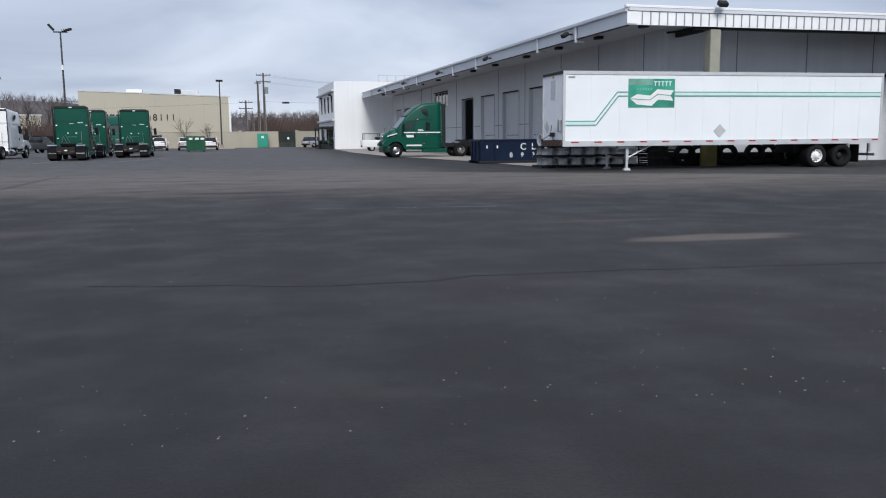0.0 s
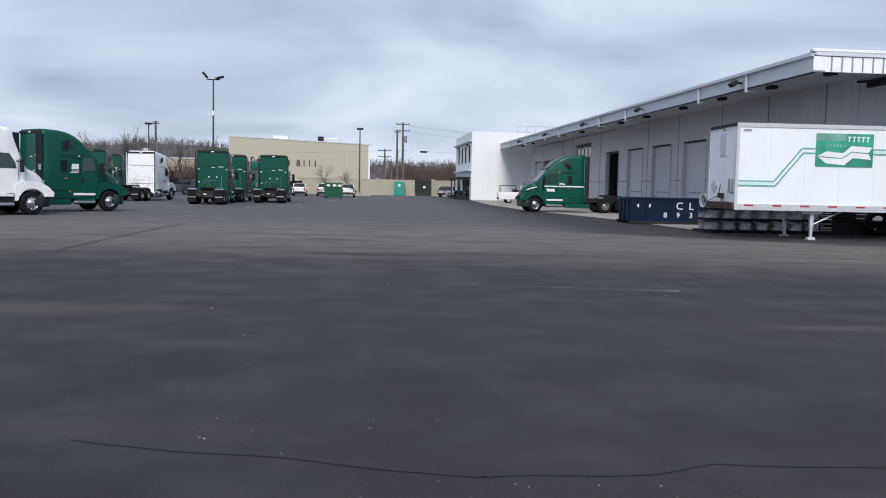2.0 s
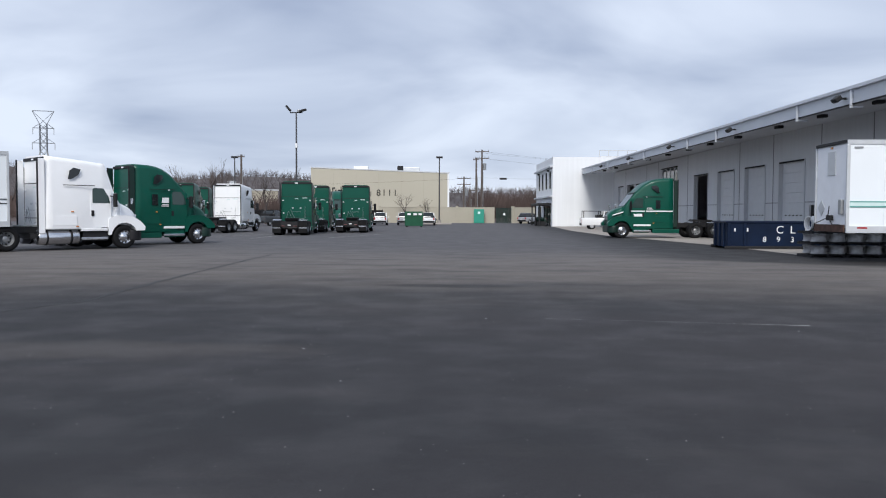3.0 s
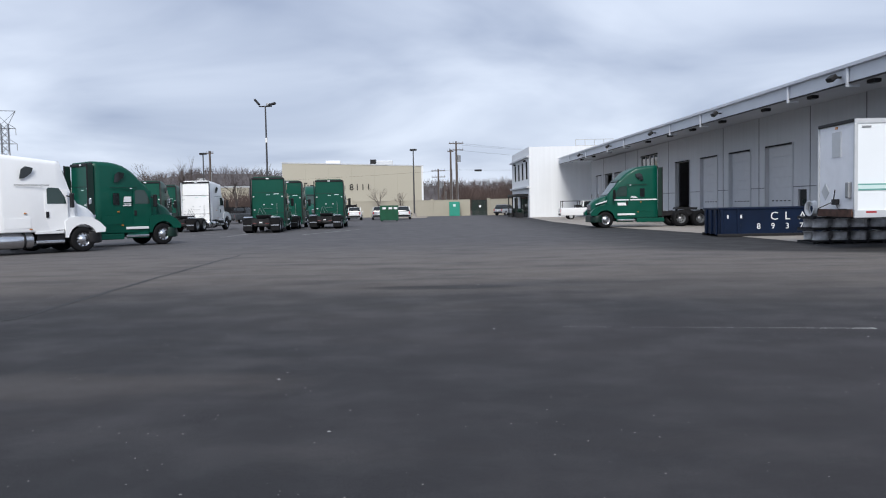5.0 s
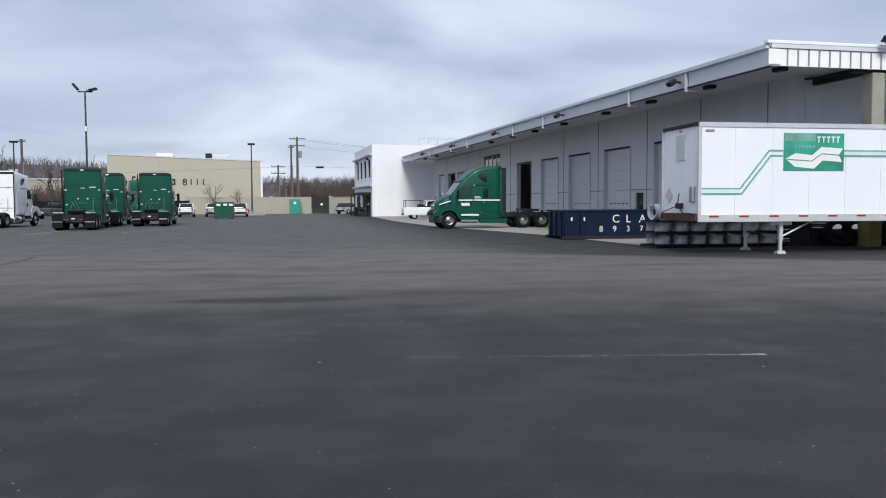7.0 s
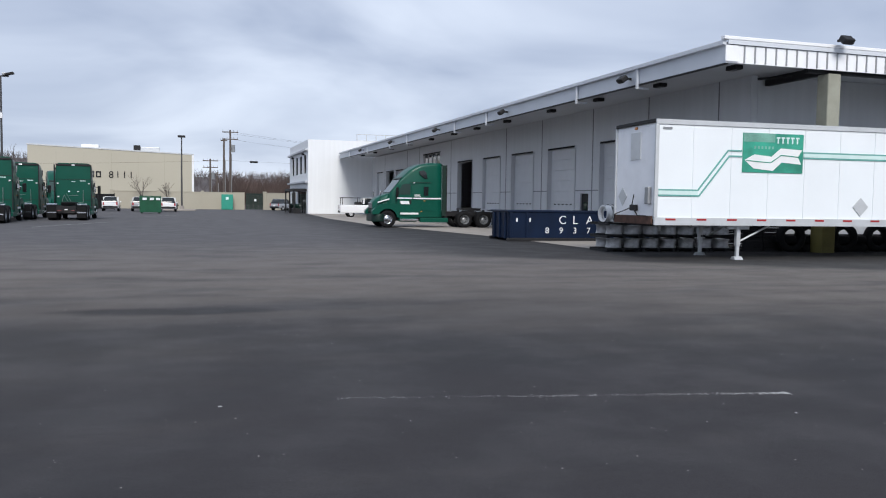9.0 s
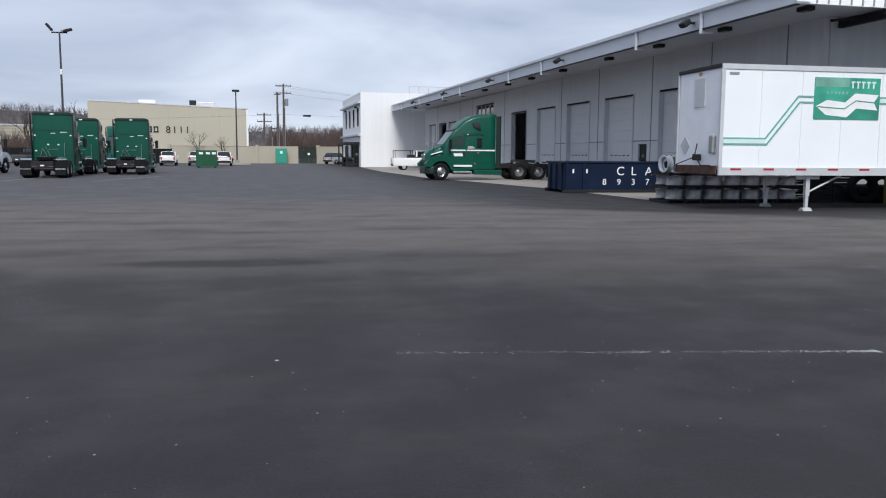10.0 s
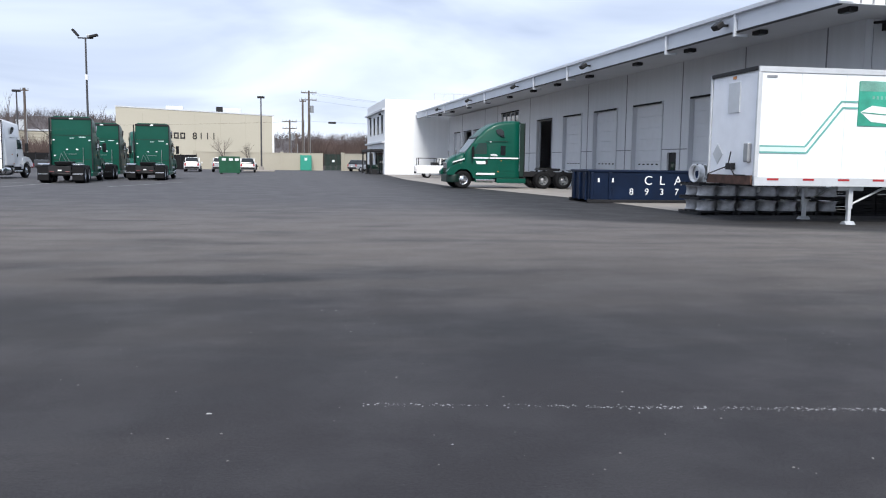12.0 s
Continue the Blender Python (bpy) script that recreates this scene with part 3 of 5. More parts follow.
for i, (a, b, c, d) in enumerate(ow):
    t = thing("window_%d" % (i + 2), "dark glazed office window in a white wall", "window", OFF, kind="structure")
    part("pane", boxed(0.12, 0.14, a, b, c, d), GLASS_DARK, t)
    for y in ([a, (a + b) / 2, b - 0.08] if i < 4 else [a, a + 2, a + 4, b - 0.08]):
        part("window_frame", boxed(0.06, 0.11, y, y + 0.08, c, d), DARK, t)
for n, z in (("ledge", 7.5), ("ledge", 3.75)):
    tagged(part("trim_office", boxed(-0.35, -0.002, -0.06, OL, z, z + 0.22, 0.02), SOFFIT, place=OFF), "grey projecting ledge on the office", "trim", kind="structure")
t = thing("entrance_canopy", "dark entrance canopy on posts by the office", "canopy", OFF)
part("canopy_roof", boxed(-1.6, -0.003, 1.0, 10.0, 2.75, 3.05, 0.03), DARK, t)
for y in (1.2, 5.5, 9.8):
    part("post", boxed(-1.55, -1.4, y - 0.08, y + 0.08, 0.0, 2.75), DARK, t)
for y in (1.6, 4.2, 7.6):
    t = thing("planter", "dark square planter with clipped shrub", "planter", OFF @ pose(-1.0, y, 0), "planters")
    part("pot", boxed(-0.35, 0.35, -0.35, 0.35, 0.0, 0.7, 0.05), DARK, t)
    bm = bmesh.new()
    for k in range(40):
        rnd = random.Random(k)
        box(bm, -0.1, 0.1, -0.02, 0.02, -0.1, 0.1, 0, pose(rnd.uniform(-.3, .3), rnd.uniform(-.3, .3), rnd.uniform(0.75, 1.15), rnd.uniform(0, 180), rnd.uniform(0, 180)))
    part("shrub", bm, GREEN_DARK, t)
for y in (3.3, 13.7):
    t = thing("wall_light", "small dark wall light above the windows", "light", OFF @ pose(-0.002, y, 7.2), "office lights")
    part("housing", boxed(-0.3, 0, -0.2, 0.2, -0.1, 0.12, 0.04), DARK, t)
t = thing("roof_unit", "pale rooftop unit with guard rail on the office", "roof unit", OFF @ pose(8.8, 4.5, OH - 0.75))
part("casing", boxed(-2.2, 2.2, -1.2, 1.2, 0.0, 1.1, 0.05), RAIL, t)
for x in (-2.4, -1.2, 0, 1.2, 2.4):
    part("rail_post", boxed(x - 0.04, x + 0.04, -1.5, -1.42, 0, 1.75), RAIL, t)
part("rail_bar", boxed(-2.44, 2.44, -1.5, -1.42, 1.75, 1.83), RAIL, t)


# ---- wheels ----
def wheel(parent, x, y, r, width, outer, dual=False, rim=CHROME):
    """A road wheel with its axle along x. outer: +1 or -1, the side that shows."""
    m = pose(x, y, r, 0, 0, 0)
    h = width / 2
    t = lathe([(r * 0.56, -h * 0.9), (r * 0.62, -h), (r * 0.9, -h), (r * 0.985, -h * 0.8), (r, -h * 0.55), (r, h * 0.55),
               (r * 0.985, h * 0.8), (r * 0.9, h), (r * 0.62, h), (r * 0.56, h * 0.9)], m, 28)
    w = part("wheel", t, SEAL, parent, "black road tyre on a metal rim")
    o = outer
    if dual:
        prof = [(r * 0.57, h * 0.93 * o), (r * 0.53, h * 0.8 * o), (r * 0.5, -h * 0.1 * o), (r * 0.3, -h * 0.15 * o), (r * 0.28, h * 0.35 * o), (r * 0.2, h * 0.5 * o), (0.001, h * 0.52 * o)]
    else:
        prof = [(r * 0.57, h * 0.93 * o), (r * 0.53, h * 0.75 * o), (r * 0.46, h * 0.5 * o), (r * 0.36, h * 0.78 * o), (r * 0.27, h * 0.82 * o), (r * 0.25, h * 1.05 * o), (r * 0.16, h * 1.15 * o), (0.001, h * 1.16 * o)]
    part("rim", lathe(prof, m, 28), rim, w)
    d = h * (0.55 if not dual else -0.12) * o
    first = None
    for k in range(10):
        a = k * math.pi / 5
        at_hole = pose(x + d, y + r * 0.43 * math.cos(a), r + r * 0.43 * math.sin(a))
        if first is None:
            first = part("hand_hole", rodded((0, 0, 0), (0.035 * o, 0, 0), r * 0.055, seg=6), DARK, w, place=at_hole)
        else:
            again("hand_hole", first, w, at_hole)
    return w


# ---- highway tractor ----
def slide(ob, scale, shift):
    """Stretches and moves a part's mesh along the length of its vehicle."""
    for v in ob.data.vertices:
        v.co.y = v.co.y * scale + shift



ROOF = [(-1.15, 4.0), (-0.5, 4.0), (0.0, 3.95), (0.5, 3.80), (0.95, 3.52), (1.3, 3.2), (1.55, 2.92), (1.75, 2.66), (2.0, 2.36), (2.25, 2.08)]


def roof_z(y):
    for (a, za), (b, zb) in zip(ROOF, ROOF[1:]):
        if a <= y <= b:
            return za + (zb - za) * (y - a) / (b - a)
    return ROOF[-1][1]


def half_w(y):
    return 1.22 if y < 0.3 else 1.22 - 0.11 * min(1, (y - 0.3) / 1.2) - (0.07 * max(0, y - 1.5) / 0.75)


def tractor(label, paint, fairing, place, stripe=False, flat_roof=False, decal=True):
    """A sleeper-cab highway tractor, nose towards +y, resting on z = 0."""
    t = thing("truck", label, "truck", place, "tractors")

    def top(y):
        z = roof_z(y)
        if not flat_roof or y > 2.1:
            return z
        return 4.02 - 0.09 * (y + 1.15) if y <= 1.56 else 3.78 - (y - 1.56) * 2.9

    low = 0.88 if flat_roof else 0.62
    ys = [-1.15, -0.8, -0.3, 0.1, 0.4, 0.7, 0.95, 1.15, 1.35, 1.55, 1.75, 2.0, 2.25]
    cab = part("cab", loft([ring(y, half_w(y), low if y < 1.3 else low + (y - 1.3) * 0.75 * (0.62 / low), top(y), 0.22 if y < 1.5 else 0.12,
                                 half_w(y) - (0.10 if top(y) > 3 else 0.06)) for y in ys]), paint, t)
    # windscreen follows the sloping front of the cab
    bm = bmesh.new()
    rows = []
    for y in ((1.7, 1.8, 1.9, 2.0, 2.1, 2.2) if flat_roof else (1.5, 1.62, 1.75, 1.9, 2.05, 2.2)):
        w = half_w(y) - 0.17
        rows.append([bm.verts.new((w * k / 3, y + 0.02, top(y) + 0.02)) for k in range(-3, 4)])
    for a, b in zip(rows, rows[1:]):
        for i in range(6):
            bm.faces.new((a[i], a[i + 1], b[i + 1], b[i]))
    r = bmesh.ops.extrude_face_region(bm, geom=bm.faces[:])
    bmesh.ops.translate(bm, verts=[q for q in r["geom"] if isinstance(q, bmesh.types.BMVert)], vec=(0, -0.01, -0.012))
    bmesh.ops.recalc_face_normals(bm, faces=bm.faces)
    part("windscreen", bm, GLASS_TRUCK, cab)
    if not flat_roof:
        part("sun_visor", box(bmesh.new(), -0.95, 0.95, -0.09, 0.09, -0.02, 0.02, 0.01, pose(0, 1.5, top(1.5) + 0.06, -38)), fairing, cab)
    # hood, nose and grille
    hood = part("hood", loft([ring(2.2, 1.0, 1.05, 2.10, 0.16, 0.84), ring(2.6, 0.98, 1.05, 2.02, 0.18, 0.80), ring(3.1, 0.94, 1.0, 1.90, 0.20, 0.72),
                              ring(3.5, 0.86, 0.95, 1.76, 0.22, 0.64), ring(3.75, 0.74, 0.95, 1.60, 0.20, 0.56), ring(3.86, 0.62, 1.0, 1.42, 0.14, 0.46)]), paint, t)
    part("grille", box(bmesh.new(), -0.48, 0.48, -0.035, 0.035, -0.34, 0.34, 0.03, pose(0, 3.83, 1.2, -14)), CHROME, hood, "chrome grille")
    for k in range(6):
        part("grille_bar", box(bmesh.new(), -0.43, 0.43, 0, 0.015, -0.025, 0.025, 0, pose(0, 3.868 - 0.025 * (k - 2.5) * 0.98, 1.2 + (k - 2.5) * 0.1, -14)), DARK, hood)
    part("bumper", loft([ring(3.35, 1.20, 0.36, 0.86, 0.08), ring(3.75, 1.16, 0.34, 0.84, 0.10), ring(3.98, 0.98, 0.36, 0.82, 0.12), ring(4.04, 0.7, 0.38, 0.80, 0.1)]),
         DARK if paint == TRUCK_WHITE else GREEN_DARK, t, "dark moulded bumper")
    for s in (-1, 1):
        # front wing with its wheel arch
        arch = [(2.05 + 0.0, 0.62), (2.05, 1.30), (2.25, 1.44), (2.7, 1.50), (3.15, 1.44), (3.5, 1.24), (3.75, 0.98), (3.72, 0.80), (3.36, 0.80)]
        arch += [(2.78 + 0.60 * math.cos(radians(a)), 0.56 + 0.60 * math.sin(radians(a))) for a in range(20, 180, 20)] + [(2.17, 0.62)]
        bm = prism(bmesh.new(), arch, s * 0.78, s * 1.19)
        part("wing", bm, paint, t)
        part("headlight", box(bmesh.new(), -0.16, 0.16, -0.19, 0.19, -0.12, 0.12, 0.05, pose(s * 0.98, 3.62, 1.10, -30, 0, s * -24)), LENS, t)
        # door, windows and side details
        w = half_w(1.2)
        part("door", box(bmesh.new(), -0.006, 0.012, 0.82, 1.78, 0.95, 2.62, 0.004, pose(s * (w + 0.004), 0, 0)), paint, cab)
        gl = [(0.92, 2.02), (0.92, 2.62), (1.0, 2.68), (1.42, 2.66), (1.66, 2.30), (1.72, 2.02)]
        part("side_window", prism(bmesh.new(), gl, s * (w + 0.008), s * (w + 0.026)), GLASS_TRUCK, cab)
        part("door_handle", boxed(s * (w + 0.03) - 0.02, s * (w + 0.03) + 0.02, 0.86, 0.98, 1.45, 1.70, 0.01), DARK, cab)
        if not flat_roof:
            part("sleeper_window", prism(bmesh.new(), [(-0.25, 1.98), (-0.25, 2.52), (0.06, 2.52), (0.06, 1.98)], s * 1.222, s * 1.234), GLASS_DARK, cab)
        part("roof_window", prism(bmesh.new(), [(-0.18, 3.02), (-0.10, 3.40), (0.08, 3.52), (0.38, 3.46), (0.30, 3.24), (0.0, 3.04)], s * 1.200, s * 1.226), GLASS_DARK, cab)
        part("drip_line", boxed(s * 1.228 - 0.008, s * 1.228 + 0.008, -0.4, 1.0, 2.76, 2.79), fairing, cab)
        part("sleeper_locker", boxed(s * 1.222 - 0.004, s * 1.222 + 0.008, -0.85, 0.2, 1.05, 1.45, 0.004), paint, cab)
        if stripe:
            part("stripe", boxed(s * 1.226 - 0.005, s * 1.226 + 0.005, -1.1, 0.75, 1.76, 1.84), DECAL_WHITE, cab, "thin white stripe")
            part("stripe", boxed(s * (w + 0.02) - 0.005, s * (w + 0.02) + 0.005, 0.8, 1.78, 1.76, 1.84), DECAL_WHITE, cab, "thin white stripe")
            part("stripe", prism(bmesh.new(), [(2.2, 1.72), (2.2, 1.80), (3.45, 1.56), (3.45, 1.50)], s * 0.86, s * 0.985), DECAL_WHITE, hood, "thin white stripe")
        if decal:
            part("door_badge", prism(bmesh.new(), [(0.95, 1.44), (1.02, 1.62), (1.60, 1.62), (1.53, 1.44)] if stripe else [(0.28, 2.10), (0.32, 2.36), (0.66, 2.36), (0.66, 2.10)], s * (w + 0.018 + (0 if stripe else 0.07)), s * (w + 0.022 + (0 if stripe else 0.11))), DECAL_WHITE, cab, "small white and red badge")
            for z in (1.92, 1.99):
                part("badge_line", boxed(s * 1.225 - 0.004, s * 1.225 + 0.004, 0.24 + (z - 1.92), 0.68, z, z + 0.04), DECAL_WHITE, cab)
        for y, z in ((0.7, 2.72), (0.0, 1.62), (0.2, 0.98)):
            part("marker_light", boxed(s * 1.22 - 0.02, s * 1.22 + 0.03, y - 0.05, y + 0.05, z, z + 0.05, 0.01), LENS if z > 2 else AMBER, cab)
        # mirrors
        mir = part("mirror", boxed(s * 1.42 - 0.11, s * 1.42 + 0.11, 1.78, 1.92, 1.85, 2.45, 0.04), DARK if not stripe else SEAL, cab)
        part("mirror_arm", rodded((s * 1.1, 1.72, 2.35), (s * 1.36, 1.84, 2.3), 0.025), DARK, mir)
        hm = part("hood_mirror", box(bmesh.new(), -0.09, 0.09, -0.05, 0.05, -0.13, 0.13, 0.04, pose(s * 1.02, 3.2, 2.12)), CHROME, hood)
        part("mirror_stalk", rodded((s * 0.86, 3.2, 1.72), (s * 1.0, 3.2, 2.05), 0.018), DARK, hm)
        # steps, tank and side skirt
        if paint != TRUCK_WHITE:
            part("side_skirt", boxed(s * 1.16 - 0.05, s * 1.16 + 0.05, -1.05, 0.75, 0.34, 0.615, 0.03), paint if paint != TRUCK_WHITE else DARK, t)
        if paint == TRUCK_WHITE:
            tank = part("fuel_tank", lathe([(0.001, -0.85), (0.29, -0.85), (0.32, -0.82), (0.32, 0.82), (0.29, 0.85), (0.001, 0.85)], pose(s * 0.90, -0.05, 0.55, 0, 0, 90), 24), CHROME, t, "polished aluminium fuel tank")
            for q in (-0.5, 0.5):
                part("tank_strap", lathe([(0.322, -0.04), (0.332, -0.04), (0.332, 0.04), (0.322, 0.04)], pose(s * 0.90, -0.05 + q, 0.55, 0, 0, 90), 24), DARK, tank)
        for z in (0.42, 0.80):
            part("step", boxed(s * 1.15 - 0.07, s * 1.15 + 0.07, 0.85, 2.0, z, z + 0.12, 0.02), CHROME if z < 0.6 else DECAL_WHITE, t, "bright metal step")
        part("step_panel", boxed(s * 1.08 - 0.04, s * 1.08 + 0.04, 0.95, 2.04, 0.36, 0.99, 0.02), DARK if paint == TRUCK_WHITE else paint, t)
        # side extenders behind the sleeper
        part("extender", boxed(s * 1.20 - 0.02, s * 1.20 + 0.02, -1.42, -1.16, 0.72, 3.86, 0.015), fairing if paint != TRUCK_WHITE else TRUCK_WHITE, t, "rear side fairing")
        part("extender_edge", boxed(s * 1.20 - 0.03, s * 1.20 + 0.03, -1.48, -1.422, 0.72, 3.88, 0.01), DARK, t)
        # wheels, rear wings, mud flaps
        wheel(t, s * 1.02, 2.78, 0.52, 0.30, s)
        for y in (-2.15, -3.42):
            wheel(t, s * 0.93, y, 0.52, 0.60, s, True, STEEL)
        part("mud_flap", boxed(s * 0.93 - 0.30, s * 0.93 + 0.30, -4.16, -4.14, 0.18, 0.95), SEAL, t)
        part("mud_flap_bar", boxed(s * 0.93 - 0.28, s * 0.93 + 0.28, -4.175, -4.161, 0.50, 0.58), CHROME, t, "bright strip on the mud flap")
        part("quarter_wing", box(bmesh.new(), -0.31, 0.31, -0.10, 0.10, -0.012, 0.012, 0.008, pose(s * 0.93, -3.86, 1.10, 20)), CHROME, t, "bright quarter mudguard")
        part("tail_light", boxed(s * 0.42 - 0.13, s * 0.42 + 0.13, -4.36, -4.305, 0.64, 0.70, 0.02), TAIL, t)
        part("frame_rail", boxed(s * 0.43 - 0.05, s * 0.43 + 0.05, -4.30, 3.3, 0.72, 1.0, 0.01), DARK, t)
    # rear wall furniture
    part("rear_trim", box(bmesh.new(), -1.14, 1.14, -1.20, -1.152, 3.80, 3.94, 0.02), DARK, cab)
    part("cab_light", boxed(-0.11, 0.11, -1.24, -1.202, 3.82, 3.90, 0.02), LENS, cab)
    for x, z in ((-1.02, 2.55), (1.02, 2.55), (-0.28, 1.98), (0.30, 1.98), (-0.98, 1.6)):
        part("rear_lamp", boxed(x - 0.06, x + 0.06, -1.21, -1.152, z - 0.04, z + 0.04, 0.015), LENS, cab)
    part("rear_seam", boxed(-1.12, 1.12, -1.166, -1.152, 2.83, 2.86), fairing, cab)
    part("rear_seam", boxed(-1.12, 1.12, -1.166, -1.152, 1.35, 1.38), fairing, cab)
    part("rear_label", boxed(0.42, 0.80, -1.16, -1.152, 2.72, 2.77), STRIPE_PALE, cab)
    part("rear_vent", boxed(-0.12, 0.14, -1.165, -1.152, 2.66, 2.70), STRIPE_PALE, cab)
    bm = bmesh.new()
    for pts in ([(-0.75, 1.2), (-0.6, 1.75), (-0.3, 1.15)], [(-0.45, 1.85), (-0.1, 1.15)], [(0.65, 2.1), (0.65, 1.2)], [(0.25, 1.15), (0.5, 1.2), (0.65, 1.2)], [(-0.3, 1.7), (0.3, 1.7)]):
        for (x0, z0), (x1, z1) in zip(pts, pts[1:]):
            rod(bm, (x0, -1.26, z0), (x1, -1.26, z1), 0.013, seg=5)
    part("air_lines", bm, STEEL, t, "thin coiled air lines")
    part("catwalk", boxed(-0.5, 0.5, -1.9, -1.2, 1.01, 1.06, 0.01), STEEL, t)
    part("fifth_wheel", prism(bmesh.new(), [(-3.5, 1.22), (-2.2, 1.26), (-2.1, 1.12), (-3.4, 1.06)], -0.45, 0.45), DARK, t)
    part("fifth_wheel_bracket", boxed(-0.48, 0.48, -3.0, -2.5, 1.0, 1.08), DARK, t)
    for y in (-2.15, -3.42, 2.78):
        part("axle", rodded((-1.0, y, 0.52), (1.0, y, 0.52), 0.11 if y < 0 else 0.07), DARK, t)
    part("rear_crossmember", boxed(-0.6, 0.6, -4.34, -4.302, 0.6, 0.98, 0.01), DARK, t)
    part("number_plate", boxed(-0.10, 0.10, -4.36, -4.341, 0.70, 0.78), DECAL_WHITE, t)
    part("belly", boxed(-0.8, 0.8, -1.1, 3.3, 0.5, 0.72), DARK, t)
    part("inner_hood", boxed(-0.7, 0.7, 2.2, 3.2, 0.72, 1.04), DARK, t)
    # proportions: cab set well forward over a short nose
    for o in t.children:
        if o.name.startswith("cab"):
            for q in (o, *o.children_recursive):
                slide(q, 0.96, 0.48)
        elif o.name.startswith("hood"):
            for q in (o, *o.children_recursive):
                slide(q, 0.63, 1.18)
        elif o.name.startswith(("bumper", "headlight")):
            slide(o, 1.0, -0.34)
        elif o.name.startswith(("extender", "air_lines", "catwalk")):
            slide(o, 1.0, 0.52)
    return t


def at(x, y, heading):
    """Standing place: heading in degrees, 0 is +y, 90 is -x."""
    return pose(x, y, 0, 0, 0, heading)


dock_truck = tractor("deep green sleeper tractor with white stripe, backed towards the docks", TRUCK_GREEN, GREEN_DARK, at(14.0, 59.2, 92), stripe=True)
green = tractor("deep green sleeper tractor parked in the yard row", TRUCK_GREEN, GREEN_DARK, at(*YARD[0]))
for spot in YARD[1:]:
    tagged(copy_thing(green, at(*spot)), "deep green sleeper tractor parked with its back to the yard")
white = tractor("white sleeper tractor coupled to a white trailer", TRUCK_WHITE, DARK, at(*WHITE_SPOTS[0]), flat_roof=True, decal=False)
for spot in WHITE_SPOTS[1:]:
    tagged(copy_thing(white, at(*spot)), "white sleeper tractor parked among green ones")


# ---- box trailers ----
def trailer(label, place, length, marked):
    """A dry van trailer with its nose at x = 0, body to +x, near side at y = 0."""
    t = thing("trailer", label, "trailer", place)
    L, W, B, T = length, 2.59, 1.18, 4.06
    body = part("body", boxed(0.06, L - 0.08, 0.02, W - 0.02, B, T - 0.04, 0.01), TRAILER_WHITE, t)
    part("nose_panel", boxed(0.035, 0.059, 0.10, W - 0.10, B + 0.1, T - 0.12), TRAILER_NOSE, body)
    part("top_rail", boxed(0.0, L, -0.012, 0.05, T - 0.14, T), RAIL, body)
    part("top_rail", boxed(0.0, L, W - 0.05, W + 0.012, T - 0.14, T), RAIL, body)
    part("roof_sheet", boxed(0.05, L - 0.05, 0.055, W - 0.055, T - 0.035, T - 0.005), RAIL, body)
    part("front_rail", boxed(-0.02, 0.05, 0.052, W - 0.052, T - 0.09, T + 0.01, 0.01), DARK, body)
    part("bottom_rail", boxed(0.0, L, -0.02, 0.06, B - 0.16, B + 0.06), RAIL, body)
    part("bottom_rail", boxed(0.0, L, W - 0.06, W + 0.02, B - 0.16, B + 0.06), RAIL, body)
    for y in (-0.014, W - 0.08):
        part("corner_post", boxed(-0.01, 0.10, y, y + 0.094, B + 0.061, T - 0.141, 0.02), RAIL, body)
        part("rear_post", boxed(L - 0.09, L, y, y + 0.094, B + 0.061, T - 0.141), RAIL, body)
    for i in range(int(L / 1.25)):
        part("panel_seam", boxed(1.2 + i * 1.25, 1.206 + i * 1.25, -0.0, 0.0195, B + 0.06, T - 0.141), TRAILER_WHITE, body)
    for y in (0.1, 1.3):
        part("rear_door", boxed(L - 0.078, L - 0.04, y, y + 1.19, B + 0.05, T - 0.15, 0.01), TRAILER_WHITE, t)
    for i in range(15 if L > 14 else 12):
        x = 0.35 + i * (L - 0.8) / 14
        part("reflector", boxed(x, x + 0.32, -0.028, -0.0205, B - 0.02, B + 0.035), RED, t, "red and white reflective tape")
    for i in range(30):
        x = 0.3 + i * (L - 0.6) / 29
        part("cross_member", boxed(x - 0.03, x + 0.03, 0.07, W - 0.07, B - 0.14, B - 0.002), DARK, t)
    # landing gear
    for y in (0.28, W - 0.28):
        leg = part("landing_leg", boxed(2.86, 2.99, y - 0.065, y + 0.065, 0.42, B - 0.15, 0.01), RAIL, t, "pale landing gear leg")
        part("inner_leg", boxed(2.88, 2.97, y - 0.045, y + 0.045, 0.06, 0.419), RAIL, leg)
        part("foot", prism(bmesh.new(), [(y - 0.14, 0.0), (y + 0.14, 0.0), (y + 0.05, 0.09), (y - 0.05, 0.09)], 2.79, 3.06), RAIL, leg)
        part("brace", rodded((3.0, y, 0.55), (4.0, y, B - 0.16), 0.03), RAIL, leg)
        part("mount", boxed(2.55, 3.3, y - 0.05, y + 0.05, B - 0.28, B - 0.161, 0.02), RAIL, leg)
    part("gear_shaft", rodded((2.92, 0.35, 0.62), (2.92, W - 0.35, 0.62), 0.025), DARK, t)
    # bogie
    for x in (L - 3.1, L - 1.85):
        for y, s in ((0.32, -1), (W - 0.32, 1)):
            w = wheel(t, 0, 0, 0.50, 0.58, -1 if s < 0 else 1, s < 0 and x > L - 2, DARK if x > L - 2 else DECAL_WHITE)
            w.matrix_basis = pose(x, y, 0, 0, 0, 90)
        part("axle", rodded((x, 0.4, 0.5), (x, W - 0.4, 0.5), 0.09), DARK, t)
    part("bogie_frame", boxed(L - 3.8, L - 1.1, 0.75, W - 0.75, 0.62, B - 0.15, 0.02), DARK, t)
